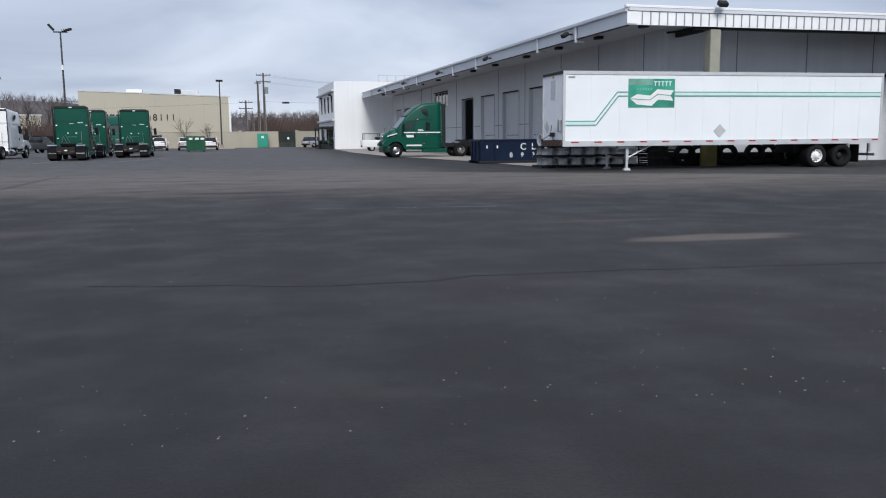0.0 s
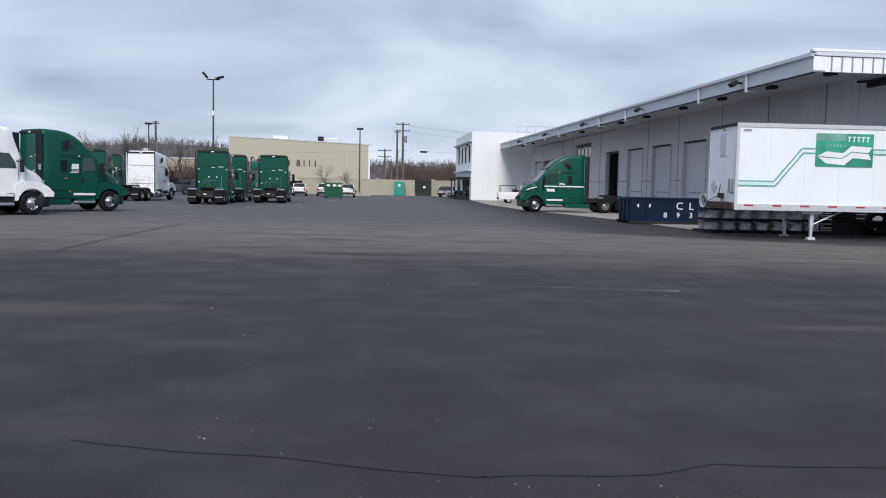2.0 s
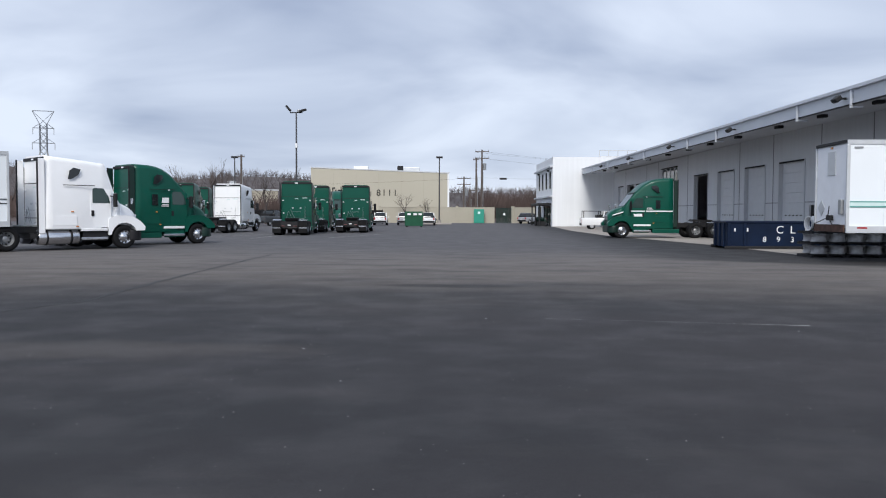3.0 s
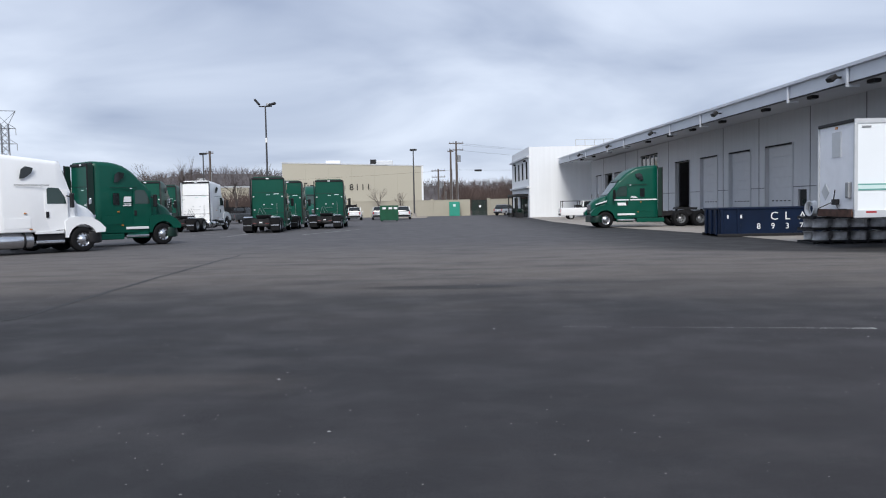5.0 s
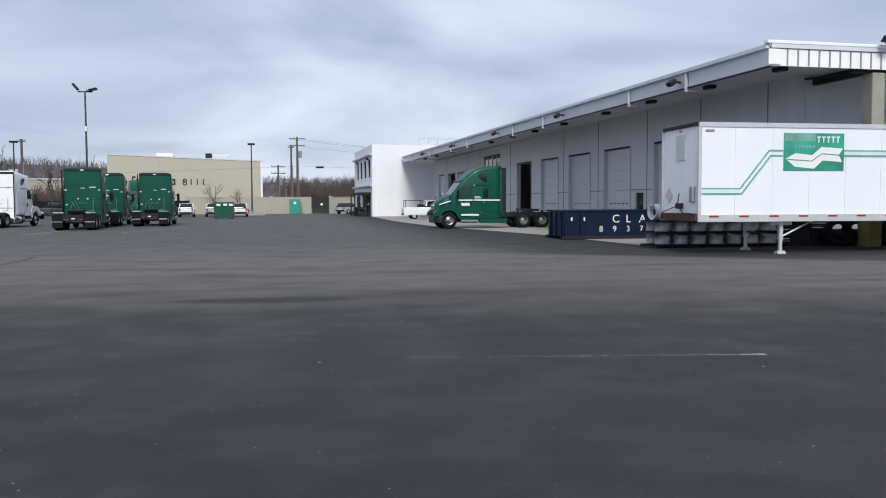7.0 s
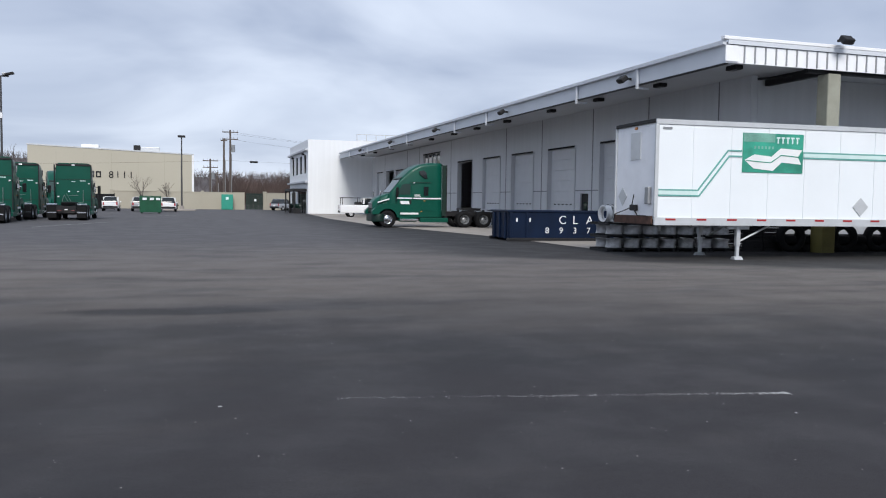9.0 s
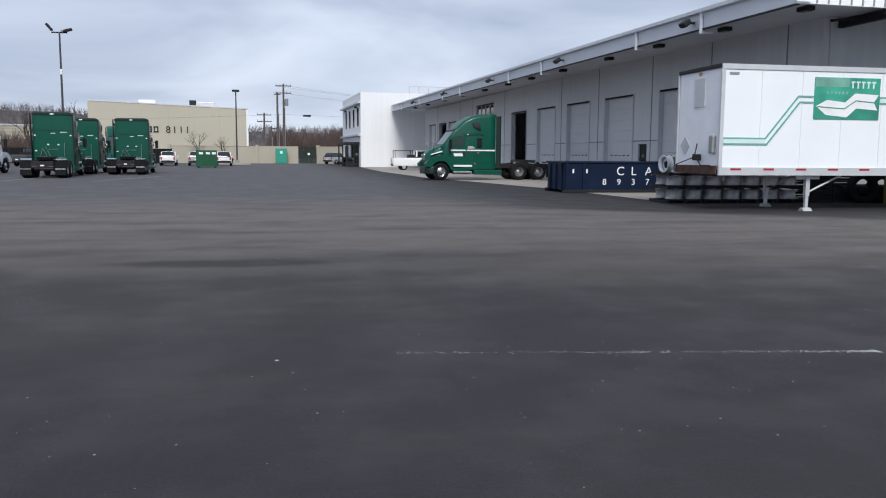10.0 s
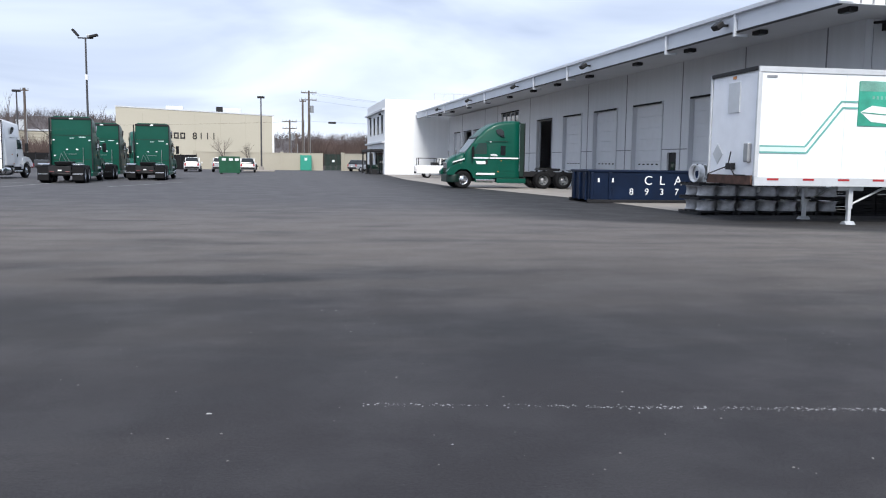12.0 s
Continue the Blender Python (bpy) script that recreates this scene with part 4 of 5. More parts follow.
    for y in (0.32, W - 0.32):
        part("mud_flap", boxed(L - 1.05, L - 1.03, y - 0.3, y + 0.3, 0.2, 0.98), SEAL, t)
    for y in (0.6, W - 0.6):
        part("bumper_post", boxed(L - 0.14, L - 0.04, y - 0.05, y + 0.05, 0.5, B - 0.16), RAIL, t)
    part("bumper_bar", boxed(L - 0.14, L - 0.03, 0.15, W - 0.15, 0.46, 0.58, 0.01), RAIL, t)
    part("hitch_plate", boxed(0.2, 1.6, 0.6, W - 0.6, B - 0.2, B - 0.142), DARK, t)
    part("king_pin", rodded((0.9, W / 2, B - 0.36), (0.9, W / 2, B - 0.2), 0.05), STEEL, t)
    # nose fittings
    part("data_plate", boxed(0.005, 0.034, 0.95, 1.55, 2.95, 3.75), RAIL, t, "faded grey notice panel")
    part("front_lamp", boxed(0.0, 0.034, 1.20, 1.35, 3.84, 3.92, 0.01), AMBER, t)
    part("document_box", boxed(-0.08, 0.034, 0.25, 0.48, 1.62, 2.12, 0.03), STEEL, t)
    part("placard", box(bmesh.new(), -0.008, 0.008, -0.2, 0.2, -0.2, 0.2, 0, pose(0.022, 2.05, 1.85, 45)), RAIL, t)
    part("hose_box", boxed(-0.12, 0.034, 1.05, 1.32, 1.42, 1.60, 0.02), DARK, t)
    bm = bmesh.new()
    for a, c in (((-0.1, 1.1, 1.5), (-0.12, 0.8, 1.28)), ((-0.12, 0.8, 1.28), (-0.1, 0.3, 1.28)), ((-0.1, 1.2, 1.55), (-0.14, 1.0, 1.9)), ((-0.1, 1.3, 1.5), (-0.1, 2.3, 1.3)), ((-0.1, 2.3, 1.3), (-0.1, 2.4, 1.1))):
        rod(bm, a, c, 0.016, seg=6)
    part("air_fittings", bm, DARK, t)
    part("nose_sill", boxed(-0.05, 0.0, 0.1, W - 0.1, B - 0.14, B + 0.10), RUST, t, "rusty nose sill")
    if not marked:
        for z in (1.95, 2.12):
            part("stripe", boxed(0.1, L - 0.1, W - 0.019, W + 0.006, z, z + 0.035), DARK, t)
        return t
    # faded green livery
    part("logo_panel", boxed(2.82, 4.88, -0.004, 0.019, 2.60, 3.76), LOGO_GREEN, t, "faded green square logo panel")
    uv = [(.03, .69), (.19, .54), (.47, .59), (.62, .37), (.98, .40), (.91, .58), (.97, .77), (.64, .73), (.5, .95), (.18, .9)]
    shape = [(2.82 + 2.06 * u, 3.76 - 1.16 * v) for u, v in uv]
    bm = prism(bmesh.new(), shape, -0.005, -0.012)
    for v in bm.verts:
        v.co = (v.co.y, v.co.x, v.co.z)
    bmesh.ops.recalc_face_normals(bm, faces=bm.faces)
    part("logo_arrow", bm, DECAL_WHITE, t)
    fold = [(.05, .70), (.46, .745), (.63, .545), (.93, .585)]
    for (u0, v0), (u1, v1) in zip(fold, fold[1:]):
        part("logo_fold", rodded((2.82 + 2.06 * u0, -0.014, 3.76 - 1.16 * v0), (2.82 + 2.06 * u1, -0.014, 3.76 - 1.16 * v1), 0.014, seg=5), LOGO_GREEN, t)
    for i in range(5):
        x = 3.98 + i * 0.165
        part("logo_bar", boxed(x, x + 0.045, -0.010, -0.0045, 3.47, 3.66), STRIPE_PALE, t)
        part("logo_bar", boxed(x - 0.03, x + 0.09, -0.0095, -0.0044, 3.62, 3.665), STRIPE_PALE, t)
    for i in range(6):
        part("logo_bar", boxed(3.2 + i * 0.12, 3.26 + i * 0.12, -0.010, -0.0045, 3.30, 3.38), LOGO_FADED, t)
    part("logo_fade", boxed(2.83, 3.9, -0.0065, -0.0043, 3.50, 3.75), LOGO_FADED, t, "sun-bleached corner of the logo")
    for dz in (0.0, -0.16):
        k = dz * 0.5
        pts = [(0.12, 2.04 + dz), (1.38 - k * 0.6, 2.04 + dz), (2.34 - k * 0.6, 3.22 + dz), (2.80, 3.22 + dz)]
        bm = bmesh.new()
        for n, ((x0, z0), (x1, z1)) in enumerate(zip(pts, pts[1:])):
            d = Vector((x1 - x0, z1 - z0)).normalized()
            q = 0.022
            vs = [bm.verts.new(c) for c in ((x0 - d.y * q, -0.003 - 0.0004 * n, z0 + d.x * q), (x1 - d.y * q, -0.003 - 0.0004 * n, z1 + d.x * q), (x1 + d.y * q, -0.003 - 0.0004 * n, z1 - d.x * q), (x0 + d.y * q, -0.003 - 0.0004 * n, z0 - d.x * q))]
            f = bm.faces.new(vs)
            g = bmesh.ops.extrude_face_region(bm, geom=[f])
            bmesh.ops.translate(bm, verts=[e for e in g["geom"] if isinstance(e, bmesh.types.BMVert)], vec=(0, 0.023, 0))
        bmesh.ops.recalc_face_normals(bm, faces=bm.faces)
        part("stripe", bm, STRIPE_GREEN, t, "thin green stripe")
        part("stripe", boxed(4.90, L - 0.12, -0.003, 0.019, 3.20 + dz, 3.245 + dz), STRIPE_GREEN, t, "thin green stripe")
    part("stripe_fill", boxed(4.90, L - 0.12, -0.001, 0.0192, 3.09, 3.198), STRIPE_PALE, t)
    part("stripe_fill", boxed(0.12, 1.38, -0.001, 0.0192, 1.905, 2.016), STRIPE_PALE, t)
    part("placard", box(bmesh.new(), -0.2, 0.2, -0.008, 0.008, -0.2, 0.2, 0, pose(7.0, 0.0, 1.62, 0, 45, 0)), RAIL, t, "grey diamond placard holder")
    part("fleet_number", boxed(0.22, 0.5, -0.004, 0.019, 3.78, 3.84), STEEL, t)
    return t


trailer("long white box trailer with faded green logo on landing gear", pose(13.5, 30.25, 0, 0, 0, -1.0), 14.85, True)
trailer("white box trailer coupled to the white tractor", WHITE_TRAILER, 14.63, False)


# ---- open-top container, rims and tyres by the dock ----
def container():
    t = thing("roll_off_container", "scuffed navy blue open-top steel container with white letters", "container", pose(13.1, 41.4, 0, 0, 0, -1.5))
    L, W, H = 6.7, 2.4, 1.30
    part("floor_pan", boxed(0.1, L - 0.1, 0.1, W - 0.1, 0.12, 0.2), NAVY, t)
    part("side_panel", boxed(0.06, L - 0.06, 0.0, 0.05, 0.12, H - 0.08), NAVY, t)
    part("side_panel", boxed(0.06, L - 0.06, W - 0.05, W, 0.12, H - 0.08), NAVY, t)
    part("end_panel", boxed(0.0, 0.05, 0.06, W - 0.06, 0.12, H - 0.08), NAVY, t)
    part("end_panel", boxed(L - 0.05, L, 0.06, W - 0.06, 0.12, H - 0.08), NAVY, t)
    for y in (-0.05, W - 0.05):
        part("top_rim", boxed(-0.06, L + 0.06, y, y + 0.10, H - 0.08, H, 0.02), NAVY, t)
        part("bottom_rail", boxed(-0.1, L, y - 0.01, y + 0.1, 0.0, 0.14, 0.02), DARK, t)
    for x in (-0.05, L - 0.05):
        part("top_rim", boxed(x, x + 0.10, 0.055, W - 0.055, H - 0.085, H - 0.005, 0.02), NAVY, t)
    for i in range(3):
        y = 0.35 + i * 0.75
        part("end_post", boxed(-0.08, -0.002, y, y + 0.1, 0.1, H - 0.1, 0.015), NAVY, t)
    for x in (0.02, 0.75, L - 0.2):
        part("side_post", boxed(x, x + 0.13, -0.07, -0.002, 0.14, H - 0.09, 0.02), NAVY, t)
    for x in (0.32, 0.9):
        part("label", boxed(x, x + 0.07, -0.012, -0.002, 0.82, 0.98), DECAL_WHITE, t)
    for c, x in zip("CLA", (2.22, 2.85, 3.47)):
        lettering(c, 0.50, pose(x, -0.004, 0.74) @ FACE_SOUTH, DECAL_WHITE, t)
    for c, x in zip("8937", (1.62, 2.25, 2.88, 3.50)):
        lettering(c, 0.36, pose(x, -0.004, 0.34) @ FACE_SOUTH, DECAL_WHITE, t)


container()


def rim_mesh(r=0.31, h=0.15):
    prof = [(r * 0.55, -h * 0.2), (r * 0.8, -h * 0.2), (r * 0.82, -h * 0.9), (r, -h), (r * 1.02, -h * 0.92), (r * 0.93, -h * 0.78), (r * 0.88, -h * 0.3), (r * 0.88, h * 0.3),
            (r * 0.93, h * 0.78), (r * 1.02, h * 0.92), (r, h), (r * 0.82, h * 0.9), (r * 0.8, 0)]
    return lathe(prof, pose(0, 0, 0, 0, 90, 0), 20)


def rims():
    first = None
    for tier in range(2):
        for row in range(2):
            for k in range(7):
                x, y, z = 14.45 + k * 0.68, 34.6 + row * 0.75 - k * 0.03, 0.12 + 0.16 + tier * 0.46
                if first is None:
                    first = tagged(part("wheel_rim", rim_mesh(0.285), RIM_GRIMY, place=pose(x, y, z)), "pale steel truck wheel rim stacked on pallets", "wheel rim", "stacked rims")
                else:
                    o = new("wheel_rim", first.data); o.matrix_basis = pose(x, y, z)
                    tagged(o, "pale steel truck wheel rim stacked on pallets", "wheel rim", "stacked rims")
        for k in range(4):
            z = 0.0 if tier == 0 else 0.46
            t = thing("pallet", "dark weathered pallet under stacked rims", "pallet", pose(14.02 + k * 1.32, 34.2, z), "pallets")
            for b in range(5):
                part("board", boxed(0.0, 1.28, b * 0.3, b * 0.3 + 0.14, 0.08, 0.105 if tier == 0 else 0.115), DARK, t)
            for b in range(3):
                part("bearer", boxed(b * 0.58, b * 0.58 + 0.1, 0, 1.34, 0.005, 0.079), DARK, t)
    t = thing("pallet", "dark weathered pallet under stacked rims", "pallet", pose(14.02, 34.2, 0.90), "pallets")
    for b in range(5):
        part("board", boxed(0.0, 5.1, b * 0.3, b * 0.3 + 0.14, 0.06, 0.09), DARK, t)
    for b in range(8):
        part("bearer", boxed(b * 0.7, b * 0.7 + 0.1, 0, 1.34, 0.0, 0.059), DARK, t)
    upright = None
    for x, r in ((14.2, 8), (14.55, 3), (14.74, -4), (15.02, -38)):
        upright = upright or part("wheel_rim", rim_mesh(0.285, 0.11), RIM_WHITE)
        o = upright if x == 14.2 else new("wheel_rim", upright.data)
        o.matrix_basis = pose(x, 34.75, 0.99 + 0.29, 0, 90, r)
        tagged(o, "white truck wheel rim standing on its edge", "wheel rim", "stacked rims")
    rnd = random.Random(4)
    tyre = None
    for k in range(44):
        x, row, tier = 21.0 + (k // 4) * 0.74, k % 2, (k // 2) % 2
        m = pose(x + rnd.uniform(-.05, .05), 34.3 + row * 1.0, 0.14 + tier * 0.29 if k % 5 else 0.52, 0, 90 if k % 5 else 0, 90 if not k % 5 else rnd.uniform(0, 90))
        if k % 5 == 0:
            m = pose(x, 33.9, 0.52, 0, 0, 90 + rnd.uniform(-12, 12))
        if tyre is None:
            tyre = part("tyre", lathe([(0.3, -0.12), (0.34, -0.14), (0.46, -0.14), (0.515, -0.09), (0.52, 0), (0.515, 0.09), (0.46, 0.14), (0.34, 0.14), (0.3, 0.12), (0.3, -0.12)], pose(0, 0, 0), 26), SEAL)
            o = tyre
        else:
            o = new("tyre", tyre.data)
        o.matrix_basis = m
        tagged(o, "used black truck tyre piled behind the trailer", "tyre", "pile of tyres")


def crate(x, y, z):
    """A dark slatted crate, 0.78 wide and 0.34 high."""
    t = thing("crate", "dark weathered slatted crate stacked beside the rims", "crate", pose(x, y, z), "stacked crates")
    part("base", boxed(0.0, 0.78, 0.0, 1.1, 0.0, 0.04), DARK, t)
    for i in range(3):
        part("slat", boxed(0.0, 0.78, -0.015, 0.01, 0.05 + i * 0.095, 0.125 + i * 0.095), DARK, t)
        part("slat", boxed(0.0, 0.78, 1.09, 1.115, 0.05 + i * 0.095, 0.125 + i * 0.095), DARK, t)
    for px in (0.0, 0.72):
        part("corner_post", boxed(px, px + 0.06, 0.011, 0.06, 0.041, 0.335), DARK, t)
        part("corner_post", boxed(px, px + 0.06, 1.04, 1.089, 0.041, 0.335), DARK, t)
    part("lid", boxed(0.0, 0.78, 0.0, 1.1, 0.336, 0.352), DARK, t)


for i in range(2):
    for k in range(3):
        crate(19.3 + i * 0.82, 34.2 + 0.03 * k, k * 0.353)
rims()


# ---- cars ----
def car(label, paint, place, kind="suv"):
    """A parked car, nose towards +y."""
    t = thing("car", label, "car", place, "parked cars")
    if kind == "pickup":
        body = [ring(-2.8, 0.92, 0.45, 1.15, 0.06), ring(-2.7, 0.98, 0.42, 1.2, 0.06), ring(0.9, 0.99, 0.42, 1.2, 0.08), ring(2.3, 0.96, 0.42, 1.16, 0.14), ring(2.75, 0.82, 0.46, 1.0, 0.14)]
        cabin = [ring(-0.7, 0.86, 1.15, 1.30, 0.06), ring(-0.6, 0.86, 1.15, 1.86, 0.12, 0.72), ring(0.6, 0.86, 1.15, 1.86, 0.12, 0.72), ring(1.4, 0.86, 1.15, 1.22, 0.05)]
        ax = (-1.75, 1.75)
    else:
        top = 1.70 if kind == "suv" else 1.45
        body = [ring(-2.3, 0.78, 0.45, 0.92, 0.1), ring(-2.15, 0.90, 0.35, 1.02, 0.12), ring(-0.8, 0.93, 0.32, 1.03, 0.1), ring(0.9, 0.93, 0.32, 1.0, 0.1), ring(1.9, 0.88, 0.35, 0.90, 0.16), ring(2.3, 0.72, 0.42, 0.74, 0.12)]
        cabin = [ring(-2.15 if kind == "suv" else -1.8, 0.80, 0.98, 1.06, 0.05), ring(-1.85 if kind == "suv" else -1.1, 0.80, 0.98, top - 0.03, 0.14, 0.64), ring(0.1, 0.82, 0.98, top, 0.14, 0.66), ring(1.1, 0.80, 0.95, 1.02, 0.03)]
        ax = (-1.4, 1.4)
    part("body", loft(body), paint, t)
    part("glasshouse", loft(cabin), GLASS_DARK, t)
    z = max(p[2] for p in cabin[1])
    part("roof", boxed(-0.60, 0.60, cabin[1][0][1] + 0.02, cabin[2][0][1], z - 0.02, z + 0.03, 0.02), paint, t)
    back = cabin[0][0][1]
    for s in (-1, 1):
        for y in ax:
            w = wheel(t, s * 0.83, y, 0.35, 0.23, s, False, RIM)
        part("tail_light", boxed(s * 0.72 - 0.09, s * 0.72 + 0.09, body[0][0][1] - 0.02, body[0][0][1] + 0.05, 0.72, 1.02, 0.02), RED, t)
        part("headlight", boxed(s * 0.55 - 0.14, s * 0.55 + 0.14, body[-1][0][1] - 0.06, body[-1][0][1] + 0.03, 0.58, 0.74, 0.03), LENS, t)
        part("mirror", boxed(s * 1.0 - 0.09, s * 1.0 + 0.09, 0.72, 0.86, 1.0, 1.14, 0.03), paint, t)
        part("pillar", prism(bmesh.new(), [(-0.65, 1.0), (-0.55, z - 0.02), (-0.42, z - 0.02), (-0.45, 1.0)], s * 0.70, s * 0.835), paint, t)
    part("bumper", boxed(-0.8, 0.8, body[0][0][1] - 0.06, body[0][0][1] + 0.04, 0.42, 0.62, 0.03), DARK if kind != "sedan" else paint, t)
    part("number_plate", boxed(-0.16, 0.16, body[0][0][1] - 0.075, body[0][0][1] - 0.061, 0.66, 0.78), DECAL_WHITE, t)
    if kind == "pickup":
        part("tailgate", boxed(-0.8, 0.8, -2.86, -2.81, 0.62, 1.16, 0.02), paint, t)
        for s in (-0.88, 0.88):
            for y in (-2.6, -0.9):
                part("rack_post", boxed(s - 0.03, s + 0.03, y - 0.03, y + 0.03, 1.2, 1.85), DARK, t)
            part("rack_rail", boxed(s - 0.03, s + 0.03, -2.65, -0.85, 1.85, 1.91), DARK, t)
        part("tool_box", boxed(-0.8, 0.8, -1.25, -0.75, 1.2, 1.5, 0.02), DARK, t)
    return t


car("white estate car parked rear-on by the tan wall", CAR_WHITE, at(-11.0, 112.5, 4))
car("silver estate car parked rear-on by the tan wall", CAR_SILVER, at(-7.8, 112.5, 4))
car("white estate car parked behind the green bin", CAR_WHITE, at(-4.6, 112.0, 4))
car("white estate car half hidden behind a tractor", CAR_WHITE, at(-14.2, 112.5, 4))
car("dark red saloon parked by the hedge", CAR_RED, at(-28.5, 104.0, -60), "sedan")
car("charcoal pickup parked by the hedge", CAR_DARK, at(-23.8, 104.5, -20), "pickup")
car("dark saloon parked by the hedge", CAR_DARK, at(-33.5, 104.0, -60), "sedan")
car("white pickup with ladder rack parked by the office", CAR_WHITE, at(15.4, 88.5, -92), "pickup")
car("pale estate car beyond the office entrance", CAR_SILVER, at(10.5, 133.0, -40))

# ---- bins, cabinets, fence ----
t = thing("recycling_bin", "green steel skip bin with white lid notices", "bin", pose(-5.55, 99.0, 0, 0, 0, 3))
part("tub", prism(bmesh.new(), [(-0.8, 0.12), (0.8, 0.12), (0.95, 1.5), (-0.95, 1.75)], -1.05, 1.05), BIN_GREEN, t)
part("lid", boxed(-1.06, 1.06, -0.96, 0.2, 1.76, 1.82, 0.02), BIN_GREEN, t)
for x in (-0.55, 0.15, 0.75):
    part("notice", boxed(x - 0.2, x + 0.2, -0.985, -0.955, 1.38, 1.62), DECAL_WHITE, t)
for x in (-0.85, 0.85):
    part("foot", boxed(x - 0.1, x + 0.1, -0.7, 0.7, 0.0, 0.12), DARK, t)
FY = 138.0


def block_wall(x0, y0, x1, y1, name):
    d = Vector((x1 - x0, y1 - y0, 0))
    t = thing(name, "tan concrete block boundary wall with piers", "wall", Matrix.Translation((x0, y0, 0)) @ pose(0, 0, 0, 0, 0, math.degrees(math.atan2(d.y, d.x))), kind="structure")
    n = max(1, round(d.length / 6))
    s = d.length / n
    for i in range(n):
        part("wall_panel", boxed(i * s + 0.22, (i + 1) * s - 0.22, -0.1, 0.1, 0, 2.55), TAN, t)
        part("pier", boxed(i * s - 0.22, i * s + 0.22, -0.2, 0.2, 0, 2.8, 0.02), TAN, t)
        part("coping", boxed(i * s + 0.22, (i + 1) * s - 0.22, -0.14, 0.14, 2.55, 2.63), TAN, t)


block_wall(-14, FY, 5.2, FY, "wall_boundary_1")
block_wall(8.0, FY, 13.0, 133, "wall_boundary_2")
t = thing("gate", "dark mesh gate between tan wall sections", "gate", pose(5.2, FY, 0))
for i in range(15):
    part("slat", boxed(0.02 + i * 0.187, 0.16 + i * 0.187, -0.04, 0.04, 0.05, 2.5), GREEN_DARK, t)
part("gate_frame", boxed(0, 2.8, 0.041, 0.1, 2.3, 2.5), DARK, t)
part("sign", boxed(1.2, 1.55, -0.06, -0.041, 1.3, 1.65), DECAL_WHITE, t)
t = thing("utility_cabinet", "teal green utility cabinet by the boundary wall", "cabinet", pose(2.4, FY - 1.2, 0))
part("casing", boxed(-0.85, 0.85, -0.5, 0.5, 0, 2.3, 0.05), CABINET_GREEN, t)
part("door_panel", boxed(-0.7, 0.7, -0.53, -0.501, 0.2, 2.1, 0.01), CABINET_GREEN, t)
part("notice", boxed(-0.2, 0.2, -0.545, -0.531, 1.5, 1.9), STRIPE_PALE, t)
t = thing("traffic_island", "low concrete island with fire hydrant", "kerb", pose(-3.7, 121, 0), kind="structure")
part("kerb", boxed(-2.0, 2.0, -0.8, 0.8, 0, 0.18, 0.05), CONCRETE, t)
t = thing("hydrant", "dark fire hydrant on a low island", "hydrant", pose(-4.1, 121, 0.18))
part("barrel", rodded((0, 0, 0), (0, 0, 0.75), 0.16, 0.13, 12), DARK, t)
part("bonnet", rodded((0, 0, 0.75), (0, 0, 0.95), 0.17, 0.05, 12), DARK, t)
part("outlet", rodded((-0.28, 0, 0.5), (0.28, 0, 0.5), 0.08, seg=10), DARK, t)


def dark_fence():
    t = thing("screen_fence", "dark screened chain-link fence behind parked cars", "fence", pose(-62, 124, 0))
    for i in range(26):
        part("fence_post", rodded((i * 2.0, 0, 0), (i * 2.0, 0, 2.15), 0.05), DARK, t)
        if i < 25:
            part("screen", boxed(i * 2.0 + 0.05, i * 2.0 + 1.95, -0.02, 0.02, 0.1, 2.05), SEAL, t)


dark_fence()

# ---- far warehouse ----
FW = Matrix.Translation((-3.4, 167.8, 0)) @ pose(0, 0, 0, 0, 0, 5)
fw = thing("warehouse", "large tan flat-roofed warehouse beyond the wall", "warehouse", FW)
WL = 27.6
bm = bmesh.new()
shell = [(-WL, 0), (0, 0), (0, 9.6), (-WL, 10.55)]
va = [bm.verts.new((x, 0, z)) for x, z in shell]
vb = [bm.verts.new((x, 25, z)) for x, z in shell]
bm.faces.new(va); bm.faces.new(vb[::-1])
for i in range(4):
    bm.faces.new((va[i], va[(i + 1) % 4], vb[(i + 1) % 4], vb[i]))
bmesh.ops.recalc_face_normals(bm, faces=bm.faces)
part("wall", bm, TAN_WALL, fw)
bm = bmesh.new()
box(bm, -WL - 0.1, 0.1, -0.08, 25, -0.11, 0.11, 0, pose(0, 0, 0))
for v in bm.verts:
    v.co.z += 9.6 - v.co.x / WL * 0.95 + 0.12
part("parapet", bm, RAIL, fw)
part("corner_trim", boxed(-0.3, 0.06, -0.07, -0.002, 0, 9.58), OFFICE_WHITE, fw)
for i in range(1, 6):
    part("panel_joint", boxed(-WL + i * 4.5 - 0.03, -WL + i * 4.5 + 0.03, -0.02, -0.002, 0, 9.55), TAN, fw)
part("roof_plant", boxed(-10.4, -9.2, 3, 6, 9.7, 11.25), DARK, fw)
part("roof_plant", boxed(-9.18, -5.8, 3, 6, 9.7, 11.0, 0.1), RAIL, fw)
part("roof_light", boxed(-19.3, -16.3, 3, 6, 9.7, 11.15, 0.1), OFFICE_WHITE, fw)
for i, c in enumerate("8111"):
    lettering(c, 1.75, pose(-14.6 + i * 1.12, -0.06, 5.1) @ FACE_SOUTH, DARK, fw, "house_number", 0.03)
